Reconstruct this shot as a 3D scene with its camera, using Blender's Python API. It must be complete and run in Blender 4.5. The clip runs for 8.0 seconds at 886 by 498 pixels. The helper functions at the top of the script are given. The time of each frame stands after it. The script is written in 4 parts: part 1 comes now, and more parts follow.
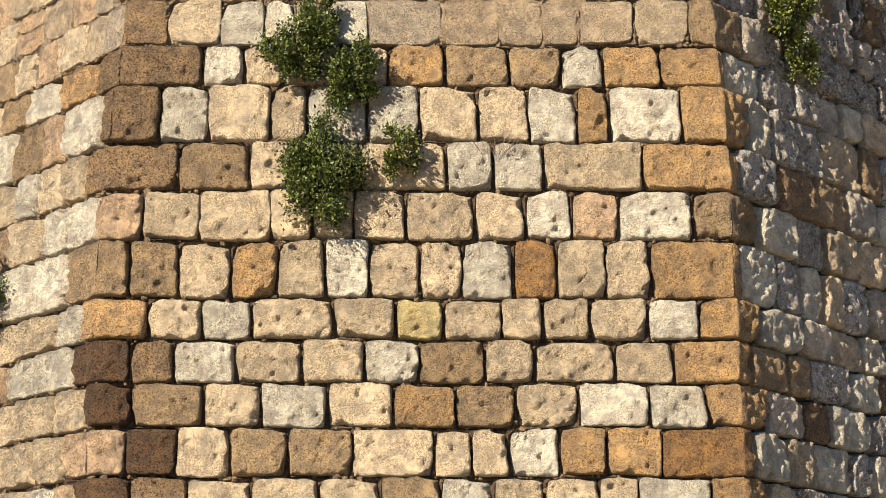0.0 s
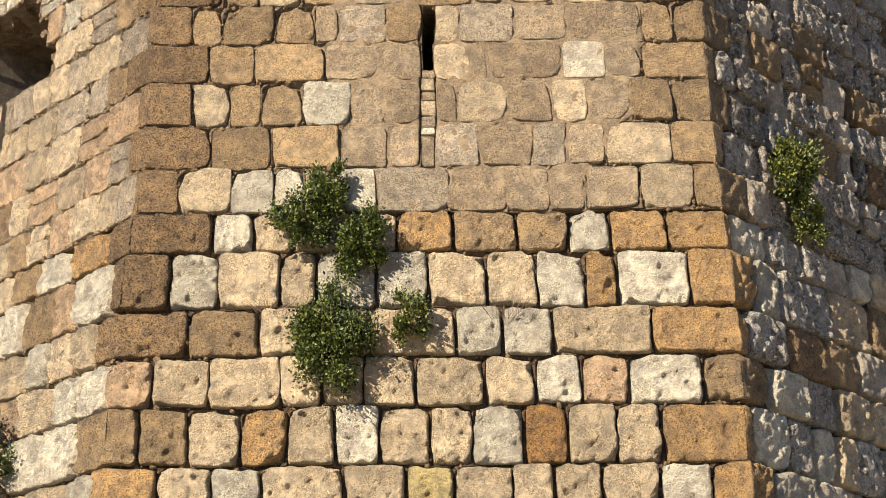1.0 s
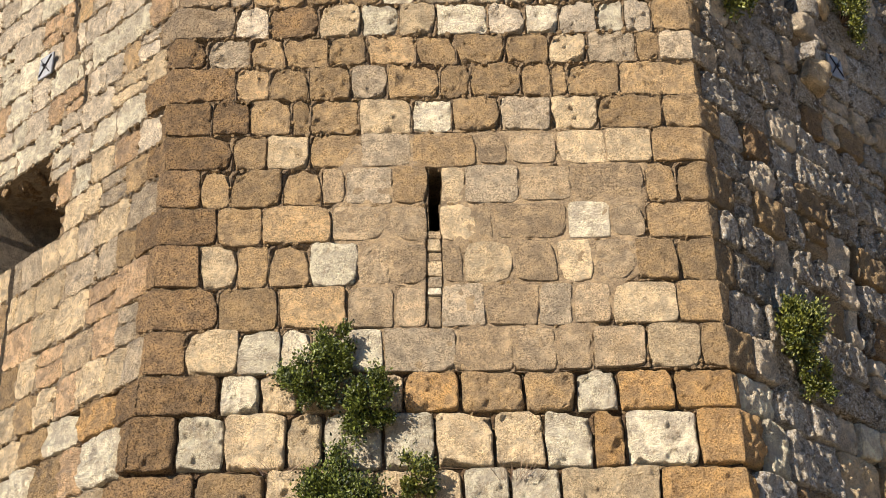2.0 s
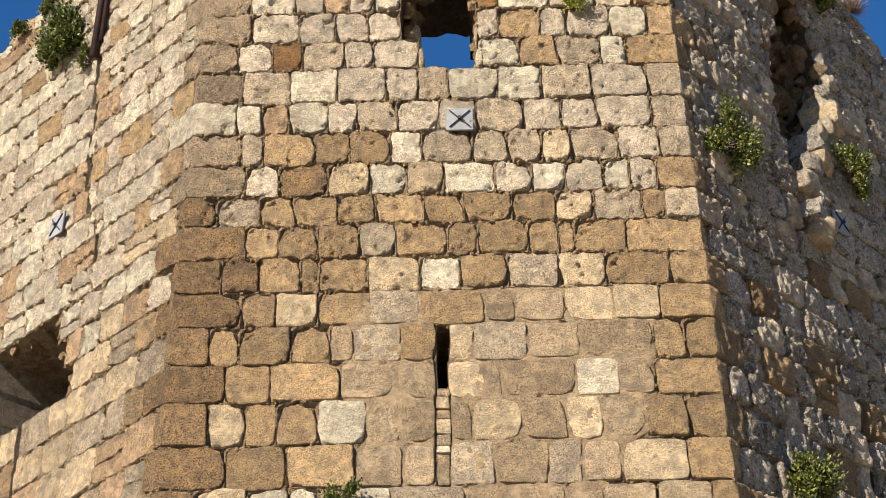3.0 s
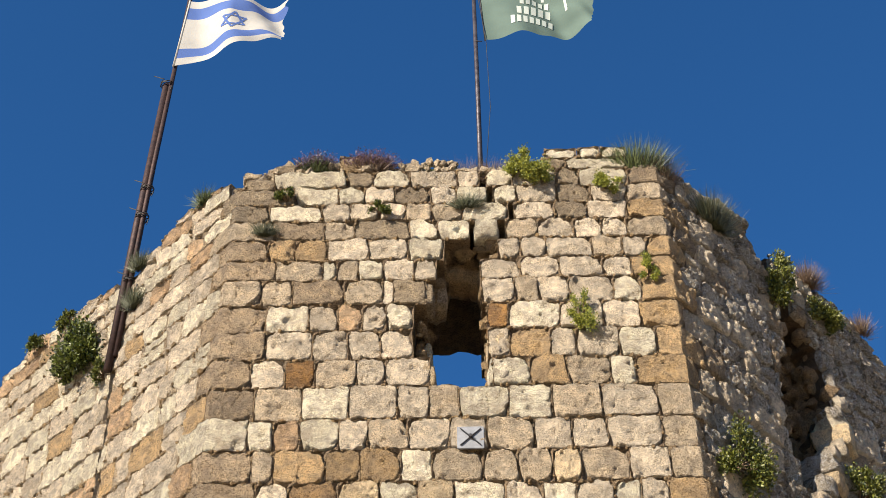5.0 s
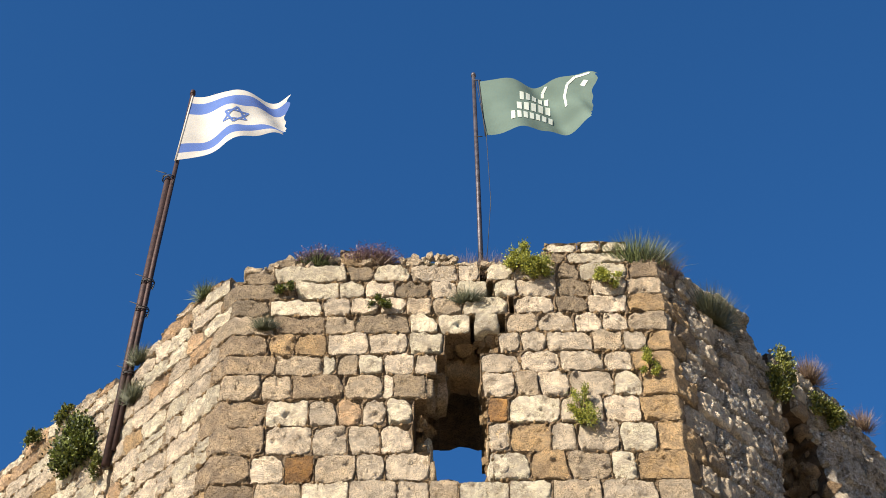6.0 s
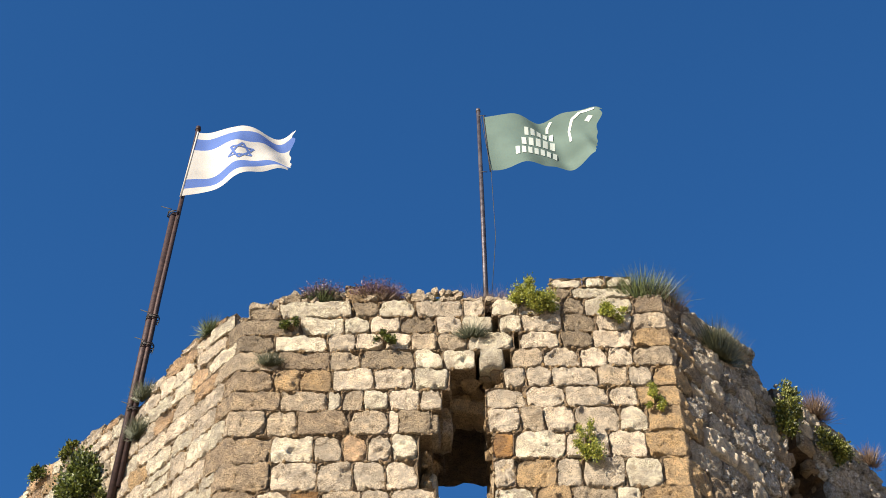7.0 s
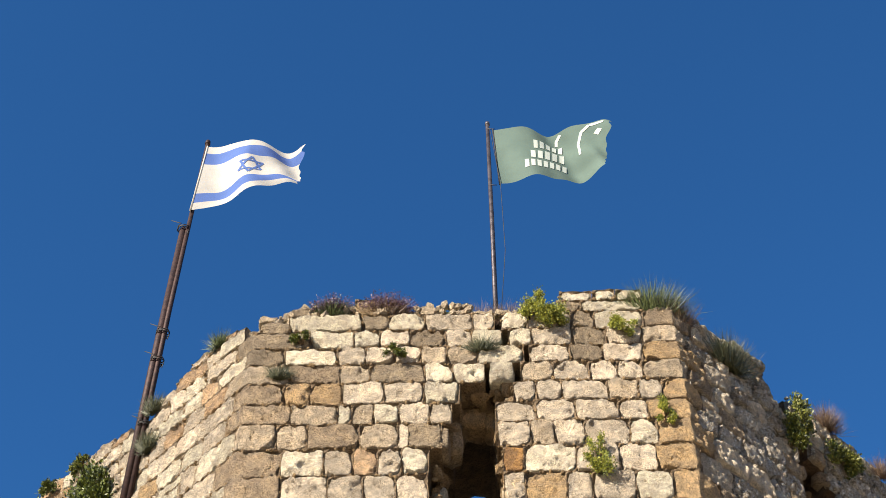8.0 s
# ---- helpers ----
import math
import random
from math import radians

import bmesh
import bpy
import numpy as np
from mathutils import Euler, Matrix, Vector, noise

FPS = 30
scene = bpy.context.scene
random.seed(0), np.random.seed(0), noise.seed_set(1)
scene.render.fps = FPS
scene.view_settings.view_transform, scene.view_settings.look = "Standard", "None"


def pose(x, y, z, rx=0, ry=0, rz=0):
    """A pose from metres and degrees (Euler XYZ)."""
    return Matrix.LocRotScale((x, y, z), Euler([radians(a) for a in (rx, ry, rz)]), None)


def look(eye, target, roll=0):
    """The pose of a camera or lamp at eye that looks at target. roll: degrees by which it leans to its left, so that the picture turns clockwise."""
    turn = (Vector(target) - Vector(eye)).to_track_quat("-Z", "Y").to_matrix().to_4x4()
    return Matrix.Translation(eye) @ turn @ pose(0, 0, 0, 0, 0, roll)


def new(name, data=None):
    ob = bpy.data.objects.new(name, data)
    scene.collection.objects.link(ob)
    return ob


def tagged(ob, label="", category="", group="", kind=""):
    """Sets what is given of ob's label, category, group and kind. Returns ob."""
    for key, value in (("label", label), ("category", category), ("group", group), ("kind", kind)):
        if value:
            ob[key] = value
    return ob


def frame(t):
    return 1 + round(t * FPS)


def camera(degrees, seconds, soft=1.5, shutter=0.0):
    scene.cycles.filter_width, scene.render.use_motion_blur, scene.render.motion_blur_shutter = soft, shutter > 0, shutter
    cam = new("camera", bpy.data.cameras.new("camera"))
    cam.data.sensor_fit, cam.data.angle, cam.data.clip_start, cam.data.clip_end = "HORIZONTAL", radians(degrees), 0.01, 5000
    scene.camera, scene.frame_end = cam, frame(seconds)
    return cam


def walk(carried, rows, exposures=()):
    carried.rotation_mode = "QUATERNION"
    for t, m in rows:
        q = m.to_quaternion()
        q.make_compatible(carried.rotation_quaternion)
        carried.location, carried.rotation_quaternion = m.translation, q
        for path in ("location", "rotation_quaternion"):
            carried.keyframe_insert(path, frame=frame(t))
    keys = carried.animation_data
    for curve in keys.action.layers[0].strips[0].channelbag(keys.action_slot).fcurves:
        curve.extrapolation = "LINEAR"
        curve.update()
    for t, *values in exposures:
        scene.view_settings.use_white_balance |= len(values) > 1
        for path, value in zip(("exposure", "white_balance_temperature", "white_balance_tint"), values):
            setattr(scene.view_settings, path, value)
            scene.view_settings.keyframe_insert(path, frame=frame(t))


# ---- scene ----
# A ruined octagonal stone tower, filmed from the ground in front of it by a camera that tilts upwards.
EYE, TILT = 1.6, 15.5
cam = camera(30.5, 8.0, soft=0.5)
# seconds, then the turn from the first view in degrees: yaw, pitch, roll
ROWS = [
    (0.0, 0.0, 0.0, 0.0), (0.5, 0.18, 2.94, 0.40), (1.0, 0.30, 5.81, 0.62), (1.5, 0.38, 8.66, 0.80),
    (3.0, 0.67, 16.99, 1.06), (3.5, 0.80, 19.82, 1.05), (4.0, 0.91, 22.76, 0.92), (4.5, 0.97, 25.64, 0.66),
    (5.0, 0.94, 28.17, 0.42), (6.5, 0.96, 32.33, 0.28), (7.0, 1.13, 32.74, 0.29), (7.5, 1.37, 33.00, 0.29),
    (8.0, 1.53, 33.21, 0.24),
]
walk(cam, [(t, pose(0, 0, EYE, TILT) @ pose(0, 0, 0, 0, 0, yaw) @ pose(0, 0, 0, pitch) @ pose(0, 0, 0, 0, roll) @ pose(0, 0, 0, 90))
           for t, yaw, pitch, roll in ROWS],
     exposures=[(0.0, 1.46), (3.0, 1.43), (5.0, 1.46), (6.5, 1.59), (8.0, 1.62)])

# ---------------------------------------------------------------- light
SUN_SIDE, SUN_HIGH = 42.6, 28.5          # degrees to the left of the front wall's normal, and above the horizon
to_sun = Vector((-math.sin(radians(SUN_SIDE)) * math.cos(radians(SUN_HIGH)),
                 -math.cos(radians(SUN_SIDE)) * math.cos(radians(SUN_HIGH)), math.sin(radians(SUN_HIGH))))
world = bpy.data.worlds.new("sky")
scene.world = world
world.use_nodes = True
sky = world.node_tree.nodes.new("ShaderNodeTexSky")
sky.sky_type = "NISHITA"
sky.sun_disc = False
sky.sun_elevation = radians(SUN_HIGH)
sky.sun_rotation = math.atan2(to_sun.x, to_sun.y)
sky.air_density, sky.dust_density, sky.ozone_density = 0.75, 0.0, 3.0
world.node_tree.nodes["Background"].inputs["Strength"].default_value = 0.053
clear = world.node_tree.nodes.new("ShaderNodeMix")          # a very clear, deep blue sky
clear.data_type, clear.blend_type = "RGBA", "MULTIPLY"
clear.inputs["Factor"].default_value = 1.0
clear.inputs["B"].default_value = (0.34, 0.84, 1.20, 1)
world.node_tree.links.new(sky.outputs["Color"], clear.inputs["A"])
world.node_tree.links.new(clear.outputs["Result"], world.node_tree.nodes["Background"].inputs["Color"])
sun_data = bpy.data.lights.new("sun", "SUN")
sun_data.energy, sun_data.angle, sun_data.color = 5.0, radians(0.53), (1.0, 0.87, 0.72)
sun = new("sun", sun_data)
sun.matrix_world = look(to_sun * 60, (0, 0, 0))


# ---------------------------------------------------------------- materials
def nodes_of(name, rough=0.95):
    mat = bpy.data.materials.new(name)
    mat.use_nodes = True
    tree = mat.node_tree
    shader = tree.nodes["Principled BSDF"]
    shader.inputs["Roughness"].default_value = rough
    shader.inputs["Specular IOR Level"].default_value = 0.25
    return mat, tree, shader


def noise_node(tree, where, scale, detail=5.0, rough=0.6):
    n = tree.nodes.new("ShaderNodeTexNoise")
    n.inputs["Scale"].default_value, n.inputs["Detail"].default_value, n.inputs["Roughness"].default_value = scale, detail, rough
    tree.links.new(where, n.inputs["Vector"])
    return n.outputs["Fac"]


def ramp(tree, value, low, high, a=0.0, b=1.0):
    n = tree.nodes.new("ShaderNodeMapRange")
    n.interpolation_type = "SMOOTHSTEP"
    tree.links.new(value, n.inputs["Value"])
    for key, v in (("From Min", low), ("From Max", high), ("To Min", a), ("To Max", b)):
        n.inputs[key].default_value = v
    return n.outputs["Result"]


def mixed(tree, factor, a, b, how="MIX"):
    n = tree.nodes.new("ShaderNodeMix")
    n.data_type, n.blend_type = "RGBA", how
    for socket, v in ((n.inputs["Factor"], factor), (n.inputs["A"], a), (n.inputs["B"], b)):
        if isinstance(v, (int, float)):
            socket.default_value = v
        elif isinstance(v, tuple):
            socket.default_value = (*v, 1)
        else:
            tree.links.new(v, socket)
    return n.outputs["Result"]


def arithmetic(tree, how, a, b):
    n = tree.nodes.new("ShaderNodeMath")
    n.operation = how
    for i, v in enumerate((a, b)):
        if isinstance(v, (int, float)):
            n.inputs[i].default_value = v
        else:
            tree.links.new(v, n.inputs[i])
    return n.outputs[0]


def bumped(tree, shader, height, strength, distance):
    n = tree.nodes.new("ShaderNodeBump")
    n.inputs["Strength"].default_value, n.inputs["Distance"].default_value = strength, distance
    tree.links.new(height, n.inputs["Height"])
    tree.links.new(n.outputs["Normal"], shader.inputs["Normal"])


def stone_material(name, colour, stain_shade, pits=0.5, lichen=None, grain=1.0, crust=None):
    """Weathered limestone: blotches, dark stains, grain, and pits whose shade is put into the colour; every stone
    differs a little.
    """
    mat, tree, shader = nodes_of(name)
    colour, stain_shade = ((v[0], v[1] * 0.965, v[2] * 0.91) for v in (colour, stain_shade))
    place = tree.nodes.new("ShaderNodeNewGeometry").outputs["Position"]
    info = tree.nodes.new("ShaderNodeObjectInfo").outputs["Random"]
    shift = tree.nodes.new("ShaderNodeVectorMath")
    shift.operation = "MULTIPLY_ADD"
    tree.links.new(info, shift.inputs[0])
    shift.inputs[1].default_value = (31.0, 17.0, 23.0)
    tree.links.new(place, shift.inputs[2])
    where = shift.outputs[0]
    broad = noise_node(tree, where, 3.2, 4)
    patch = noise_node(tree, where, 8.0, 8, 0.68)
    relief = noise_node(tree, where, 25.0, 9, 0.70)
    fine = noise_node(tree, where, 85.0, 6, 0.8)
    hole = noise_node(tree, where, 62.0, 4, 0.65)
    crowd = noise_node(tree, where, 6.0, 3, 0.6)
    pale = tuple(min(1.0, v * 1.26) for v in colour)
    deep = tuple(v * 0.66 for v in colour)
    base = mixed(tree, ramp(tree, patch, 0.34, 0.62), deep, pale)
    base = mixed(tree, ramp(tree, broad, 0.53, 0.72, 0, 0.5), base, stain_shade)
    if crust:                                # black algae in ragged patches
        film = noise_node(tree, where, 8.0, 9, 0.80)
        base = mixed(tree, ramp(tree, film, 0.50, 0.56, 0, 0.9), base, crust)
    if lichen:
        spots = noise_node(tree, where, 20.0, 9, 0.82)
        base = mixed(tree, ramp(tree, spots, 0.525, 0.565, 0, 0.95), base, lichen)
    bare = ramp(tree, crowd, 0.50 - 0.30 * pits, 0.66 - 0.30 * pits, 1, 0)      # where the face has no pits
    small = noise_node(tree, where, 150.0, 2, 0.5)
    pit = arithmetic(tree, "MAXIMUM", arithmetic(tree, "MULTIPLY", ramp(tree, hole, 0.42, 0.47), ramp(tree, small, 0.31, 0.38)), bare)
    # shade inside the pits is mixed into the colour, besides the bump
    base = mixed(tree, arithmetic(tree, "MULTIPLY", arithmetic(tree, "SUBTRACT", 1.0, pit), 0.5 + 0.4 * pits), base, tuple(v * 0.40 for v in stain_shade))
    # low parts of the relief are mixed darker
    base = mixed(tree, ramp(tree, relief, 0.34, 0.48, 0.6, 0), base, stain_shade)
    # fine specks stand in for the shade of tiny pits, as colour
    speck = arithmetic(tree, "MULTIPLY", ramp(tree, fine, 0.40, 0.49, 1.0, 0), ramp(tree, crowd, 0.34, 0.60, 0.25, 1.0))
    base = mixed(tree, speck, base, tuple(v * 0.7 for v in stain_shade))
    tint = tree.nodes.new("ShaderNodeHueSaturation")
    tree.links.new(ramp(tree, info, 0, 1, 0.84, 1.14), tint.inputs["Value"])
    tree.links.new(ramp(tree, patch, 0.3, 0.7, 0.92, 1.08), tint.inputs["Saturation"])
    tree.links.new(base, tint.inputs["Color"])
    tree.links.new(tint.outputs["Color"], shader.inputs["Base Color"])
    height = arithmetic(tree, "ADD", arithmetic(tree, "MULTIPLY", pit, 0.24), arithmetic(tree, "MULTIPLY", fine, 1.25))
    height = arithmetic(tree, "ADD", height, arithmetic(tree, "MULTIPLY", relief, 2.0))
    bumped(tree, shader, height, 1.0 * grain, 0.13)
    return mat


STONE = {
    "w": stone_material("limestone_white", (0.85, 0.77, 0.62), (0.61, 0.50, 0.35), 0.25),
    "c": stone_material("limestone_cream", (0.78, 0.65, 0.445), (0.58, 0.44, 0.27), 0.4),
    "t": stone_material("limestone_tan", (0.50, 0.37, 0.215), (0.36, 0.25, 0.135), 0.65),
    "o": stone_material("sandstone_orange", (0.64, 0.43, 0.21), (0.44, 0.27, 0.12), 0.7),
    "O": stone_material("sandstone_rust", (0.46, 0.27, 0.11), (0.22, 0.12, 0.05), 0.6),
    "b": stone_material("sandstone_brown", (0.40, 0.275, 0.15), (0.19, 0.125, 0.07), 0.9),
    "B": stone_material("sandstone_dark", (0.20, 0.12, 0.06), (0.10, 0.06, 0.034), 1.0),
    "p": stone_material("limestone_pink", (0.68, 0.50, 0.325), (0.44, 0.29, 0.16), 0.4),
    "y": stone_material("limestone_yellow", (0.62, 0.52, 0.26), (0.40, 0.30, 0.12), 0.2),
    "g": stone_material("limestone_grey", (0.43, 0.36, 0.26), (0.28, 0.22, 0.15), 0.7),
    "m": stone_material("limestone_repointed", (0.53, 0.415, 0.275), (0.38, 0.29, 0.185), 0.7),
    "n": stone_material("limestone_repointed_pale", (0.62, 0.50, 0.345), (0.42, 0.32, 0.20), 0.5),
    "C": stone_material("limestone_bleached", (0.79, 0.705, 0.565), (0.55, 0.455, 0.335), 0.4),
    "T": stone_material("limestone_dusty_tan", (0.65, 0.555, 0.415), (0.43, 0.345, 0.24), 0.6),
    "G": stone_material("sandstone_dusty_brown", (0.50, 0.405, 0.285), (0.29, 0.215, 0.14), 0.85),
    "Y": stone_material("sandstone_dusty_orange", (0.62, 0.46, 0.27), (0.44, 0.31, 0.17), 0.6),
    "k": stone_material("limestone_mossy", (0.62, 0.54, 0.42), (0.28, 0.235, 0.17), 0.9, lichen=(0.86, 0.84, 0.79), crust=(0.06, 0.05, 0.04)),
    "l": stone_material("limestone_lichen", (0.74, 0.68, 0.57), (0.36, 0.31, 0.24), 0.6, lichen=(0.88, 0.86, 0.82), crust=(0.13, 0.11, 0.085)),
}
DUSTY = {"c": "C", "t": "T", "b": "G", "o": "Y"}      # the same kinds, bleached, high up on the wall
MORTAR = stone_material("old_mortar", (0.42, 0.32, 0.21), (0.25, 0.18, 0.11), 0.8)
# dark mortar: the shade of deep open joints is put into its colour
JOINT_SHADE = stone_material("joint_shade_mortar", (0.20, 0.135, 0.078), (0.11, 0.072, 0.045), 0.8)
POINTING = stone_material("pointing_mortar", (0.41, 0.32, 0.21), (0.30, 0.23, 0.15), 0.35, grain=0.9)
# paler copy for the left wall: sun in its joints put into the colour
SUNLIT_MORTAR = stone_material("sunlit_mortar", (0.56, 0.47, 0.35), (0.36, 0.28, 0.19), 0.6)
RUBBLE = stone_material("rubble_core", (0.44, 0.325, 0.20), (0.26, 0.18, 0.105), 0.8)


def plain_material(name, colour, dark, scale, rough=0.9, metal=0.0, bump=0.3, depth=0.01):
    mat, tree, shader = nodes_of(name, rough)
    where = tree.nodes.new("ShaderNodeNewGeometry").outputs["Position"]
    a = noise_node(tree, where, scale, 6, 0.65)
    b = noise_node(tree, where, scale * 7, 4, 0.6)
    base = mixed(tree, ramp(tree, a, 0.35, 0.65), dark, colour)
    base = mixed(tree, ramp(tree, b, 0.35, 0.7, 0, 0.3), base, dark)
    tree.links.new(base, shader.inputs["Base Color"])
    shader.inputs["Metallic"].default_value = metal
    bumped(tree, shader, b, bump, depth)
    return mat


def leaf_material(name, young, old):
    mat, tree, shader = nodes_of(name, 0.5)
    island = tree.nodes.new("ShaderNodeNewGeometry").outputs["Random Per Island"]
    base = mixed(tree, ramp(tree, island, 0.0, 1.0), old, young)
    tree.links.new(base, shader.inputs["Base Color"])
    shader.inputs["Specular IOR Level"].default_value = 0.4
    glow = tree.nodes.new("ShaderNodeBsdfTranslucent")
    tree.links.new(base, glow.inputs["Color"])
    both = tree.nodes.new("ShaderNodeMixShader")
    both.inputs[0].default_value = 0.14
    tree.links.new(shader.outputs[0], both.inputs[1])
    tree.links.new(glow.outputs[0], both.inputs[2])
    tree.links.new(both.outputs[0], tree.nodes["Material Output"].inputs["Surface"])
    return mat


LEAF_DARK = leaf_material("leaf_dark", (0.110, 0.135, 0.019), (0.009, 0.017, 0.004))
LEAF_BRIGHT = leaf_material("leaf_bright", (0.14, 0.15, 0.022), (0.018, 0.03, 0.006))
LEAF_LIME = leaf_material("leaf_lime", (0.34, 0.35, 0.05), (0.06, 0.085, 0.015))
LEAF_GREY = leaf_material("leaf_grey", (0.10, 0.105, 0.055), (0.04, 0.05, 0.028))
GRASS = leaf_material("grass_blade", (0.115, 0.14, 0.045), (0.03, 0.043, 0.014))
DRY = leaf_material("dry_stalk", (0.19, 0.13, 0.08), (0.08, 0.05, 0.033))
PURPLE = leaf_material("dry_flower", (0.13, 0.075, 0.125), (0.07, 0.04, 0.06))
BARK = plain_material("bark", (0.16, 0.11, 0.07), (0.07, 0.05, 0.03), 20)
RUST = plain_material("rusted_steel", (0.045, 0.026, 0.022), (0.020, 0.013, 0.013), 14, 0.6, 0.45)
WORN_STEEL = plain_material("weathered_steel", (0.085, 0.078, 0.085), (0.035, 0.03, 0.034), 12, 0.5, 0.6)
WIRE = plain_material("black_wire", (0.03, 0.03, 0.03), (0.015, 0.015, 0.015), 20, 0.6)
PLATE = plain_material("grey_plate", (0.21, 0.22, 0.235), (0.15, 0.16, 0.17), 9, 0.6, 0.1, 0.2)
IRON = plain_material("black_iron", (0.05, 0.05, 0.055), (0.02, 0.02, 0.02), 25, 0.6, 0.3)
EARTH = plain_material("dry_earth", (0.50, 0.41, 0.29), (0.34, 0.27, 0.18), 0.9, 0.95, 0, 0.6, 0.05)


def cloth_material(name, colour):
    mat, tree, shader = nodes_of(name, 0.85)
    where = tree.nodes.new("ShaderNodeNewGeometry").outputs["Position"]
    soil = noise_node(tree, where, 4.0, 4)
    weave = noise_node(tree, where, 300.0, 2)
    base = mixed(tree, ramp(tree, soil, 0.4, 0.75, 0, 0.4), colour, tuple(v * 0.72 for v in colour))
    tree.links.new(base, shader.inputs["Base Color"])
    bumped(tree, shader, weave, 0.2, 0.002)
    glow = tree.nodes.new("ShaderNodeBsdfTranslucent")
    tree.links.new(base, glow.inputs["Color"])
    both = tree.nodes.new("ShaderNodeMixShader")
    both.inputs[0].default_value = 0.3
    tree.links.new(shader.outputs[0], both.inputs[1])
    tree.links.new(glow.outputs[0], both.inputs[2])
    tree.links.new(both.outputs[0], tree.nodes["Material Output"].inputs["Surface"])
    return mat


CLOTH_WHITE = cloth_material("cloth_white", (0.45, 0.44, 0.40))
CLOTH_BLUE = cloth_material("cloth_blue", (0.075, 0.135, 0.35))
CLOTH_GREEN = cloth_material("cloth_green", (0.10, 0.148, 0.125))
CLOTH_PALE = cloth_material("cloth_print", (0.50, 0.56, 0.51))


# ---------------------------------------------------------------- helpers
def mesh_object(name, verts, faces, material, parent=None, label="", smooth=True, at=(0, 0, 0)):
    data = bpy.data.meshes.new(name)
    data.from_pydata(verts, [], faces)
    for m in (material if isinstance(material, list) else [material]):
        data.materials.append(m)
    if smooth:
        data.polygons.foreach_set("use_smooth", [True] * len(data.polygons))
    data.update()
    ob = new(name, data)
    ob.location = at
    if parent:
        ob.parent = parent
    if label:
        ob["label"] = label
    return ob


def part(name, bm, material, parent, label=""):
    """Links a bmesh as one mesh object under a thing or a part."""
    data = bpy.data.meshes.new(name)
    bm.normal_update()
    bm.to_mesh(data)
    bm.free()
    data.materials.append(material)
    ob = new(name, data)
    ob.parent = parent
    if label:
        ob["label"] = label
    return ob


def tube(verts, faces, points, radii, sides=8):
    """Appends a closed tube along points to verts and faces."""
    first = len(verts)
    for i, p in enumerate(points):
        p = Vector(p)
        ahead = Vector(points[min(i + 1, len(points) - 1)]) - Vector(points[max(i - 1, 0)])
        ahead.normalize()
        a = ahead.cross(Vector((0.31, 0.93, 0.17))).normalized()
        b = ahead.cross(a)
        for k in range(sides):
            turn = 2 * math.pi * k / sides
            verts.append(tuple(p + (a * math.cos(turn) + b * math.sin(turn)) * radii[i]))
    for i in range(len(points) - 1):
        for k in range(sides):
            q = first + i * sides
            faces.append((q + k, q + (k + 1) % sides, q + sides + (k + 1) % sides, q + sides + k))
    faces.append(tuple(range(first + sides - 1, first - 1, -1)))
    last = first + (len(points) - 1) * sides
    faces.append(tuple(range(last, last + sides)))


def between(table, x):
    """Straight interpolation in rows of (x, y)."""
    if x <= table[0][0]:
        return table[0][1]
    for (a, p), (b, q) in zip(table, table[1:]):
        if x <= b:
            return p + (q - p) * (x - a) / (b - a)
    return table[-1][1]


# ---------------------------------------------------------------- the tower's plan
# The wall is run along by u: on the front u is x; past a corner it goes on along the next face, turned by 45 degrees.
FRONT, SIDE, THICK = 13.0, 5.0, 1.3
S = math.sqrt(0.5)
LEFT_X = [(6.0, -2.86), (7.4, -2.70), (15.0, -2.61)]
RIGHT_X = [(6.0, 2.41), (7.6, 2.32), (15.0, 2.21)]


def corner_left(z):
    return between(LEFT_X, z)


def corner_right(z):
    return between(RIGHT_X, z)


def on_wall(u, z, out=0.0):
    """The place at u along the wall, z high and out in front of its face (mitred at the corners)."""
    l, r = corner_left(z), corner_right(z)
    # courses and upright joints are never quite straight
    sag = 0.022 * noise.noise(Vector((u * 1.1, z * 0.8, 3.3))) + 0.010 * noise.noise(Vector((u * 3.1, z * 2.0, 8.1)))
    if u < l - 1e-6:
        d = l - u
        return Vector((l - S * d - S * out, FRONT + S * d - S * out, z + sag))
    if u > r + 1e-6:
        d = u - r
        return Vector((r + S * d + S * out, FRONT + S * d - S * out, z + sag))
    slip = 0.022 * noise.noise(Vector((u * 1.9, z * 2.6, 5.5))) * max(0.0, min(1.0, (u - l) / 0.3, (r - u) / 0.3))
    m = 0.41421 * out if abs(u - r) < 1e-5 else (-0.41421 * out if abs(u - l) < 1e-5 else 0.0)
    return Vector((u + m + slip, FRONT - out, z + sag))


def normal_of(u, z):
    if u < corner_left(z):
        return Vector((-S, -S, 0))
    if u > corner_right(z):
        return Vector((S, -S, 0))
    return Vector((0, -1, 0))


def inner(u, z, deep):
    """The same, deep inside the wall, with mitres that meet at the corners."""
    l, r = corner_left(z), corner_right(z)
    k = 0.41421 * deep
    if l - 1e-6 <= u <= r + 1e-6:
        return Vector((min(max(u, l + k), r - k), FRONT + deep, z))
    if u < l:
        d = max(l - u, k)
        return Vector((l - S * d + S * deep, FRONT + S * d + S * deep, z))
    d = max(u - r, k)
    return Vector((r + S * d - S * deep, FRONT + S * d + S * deep, z))


rng = random.Random(7)


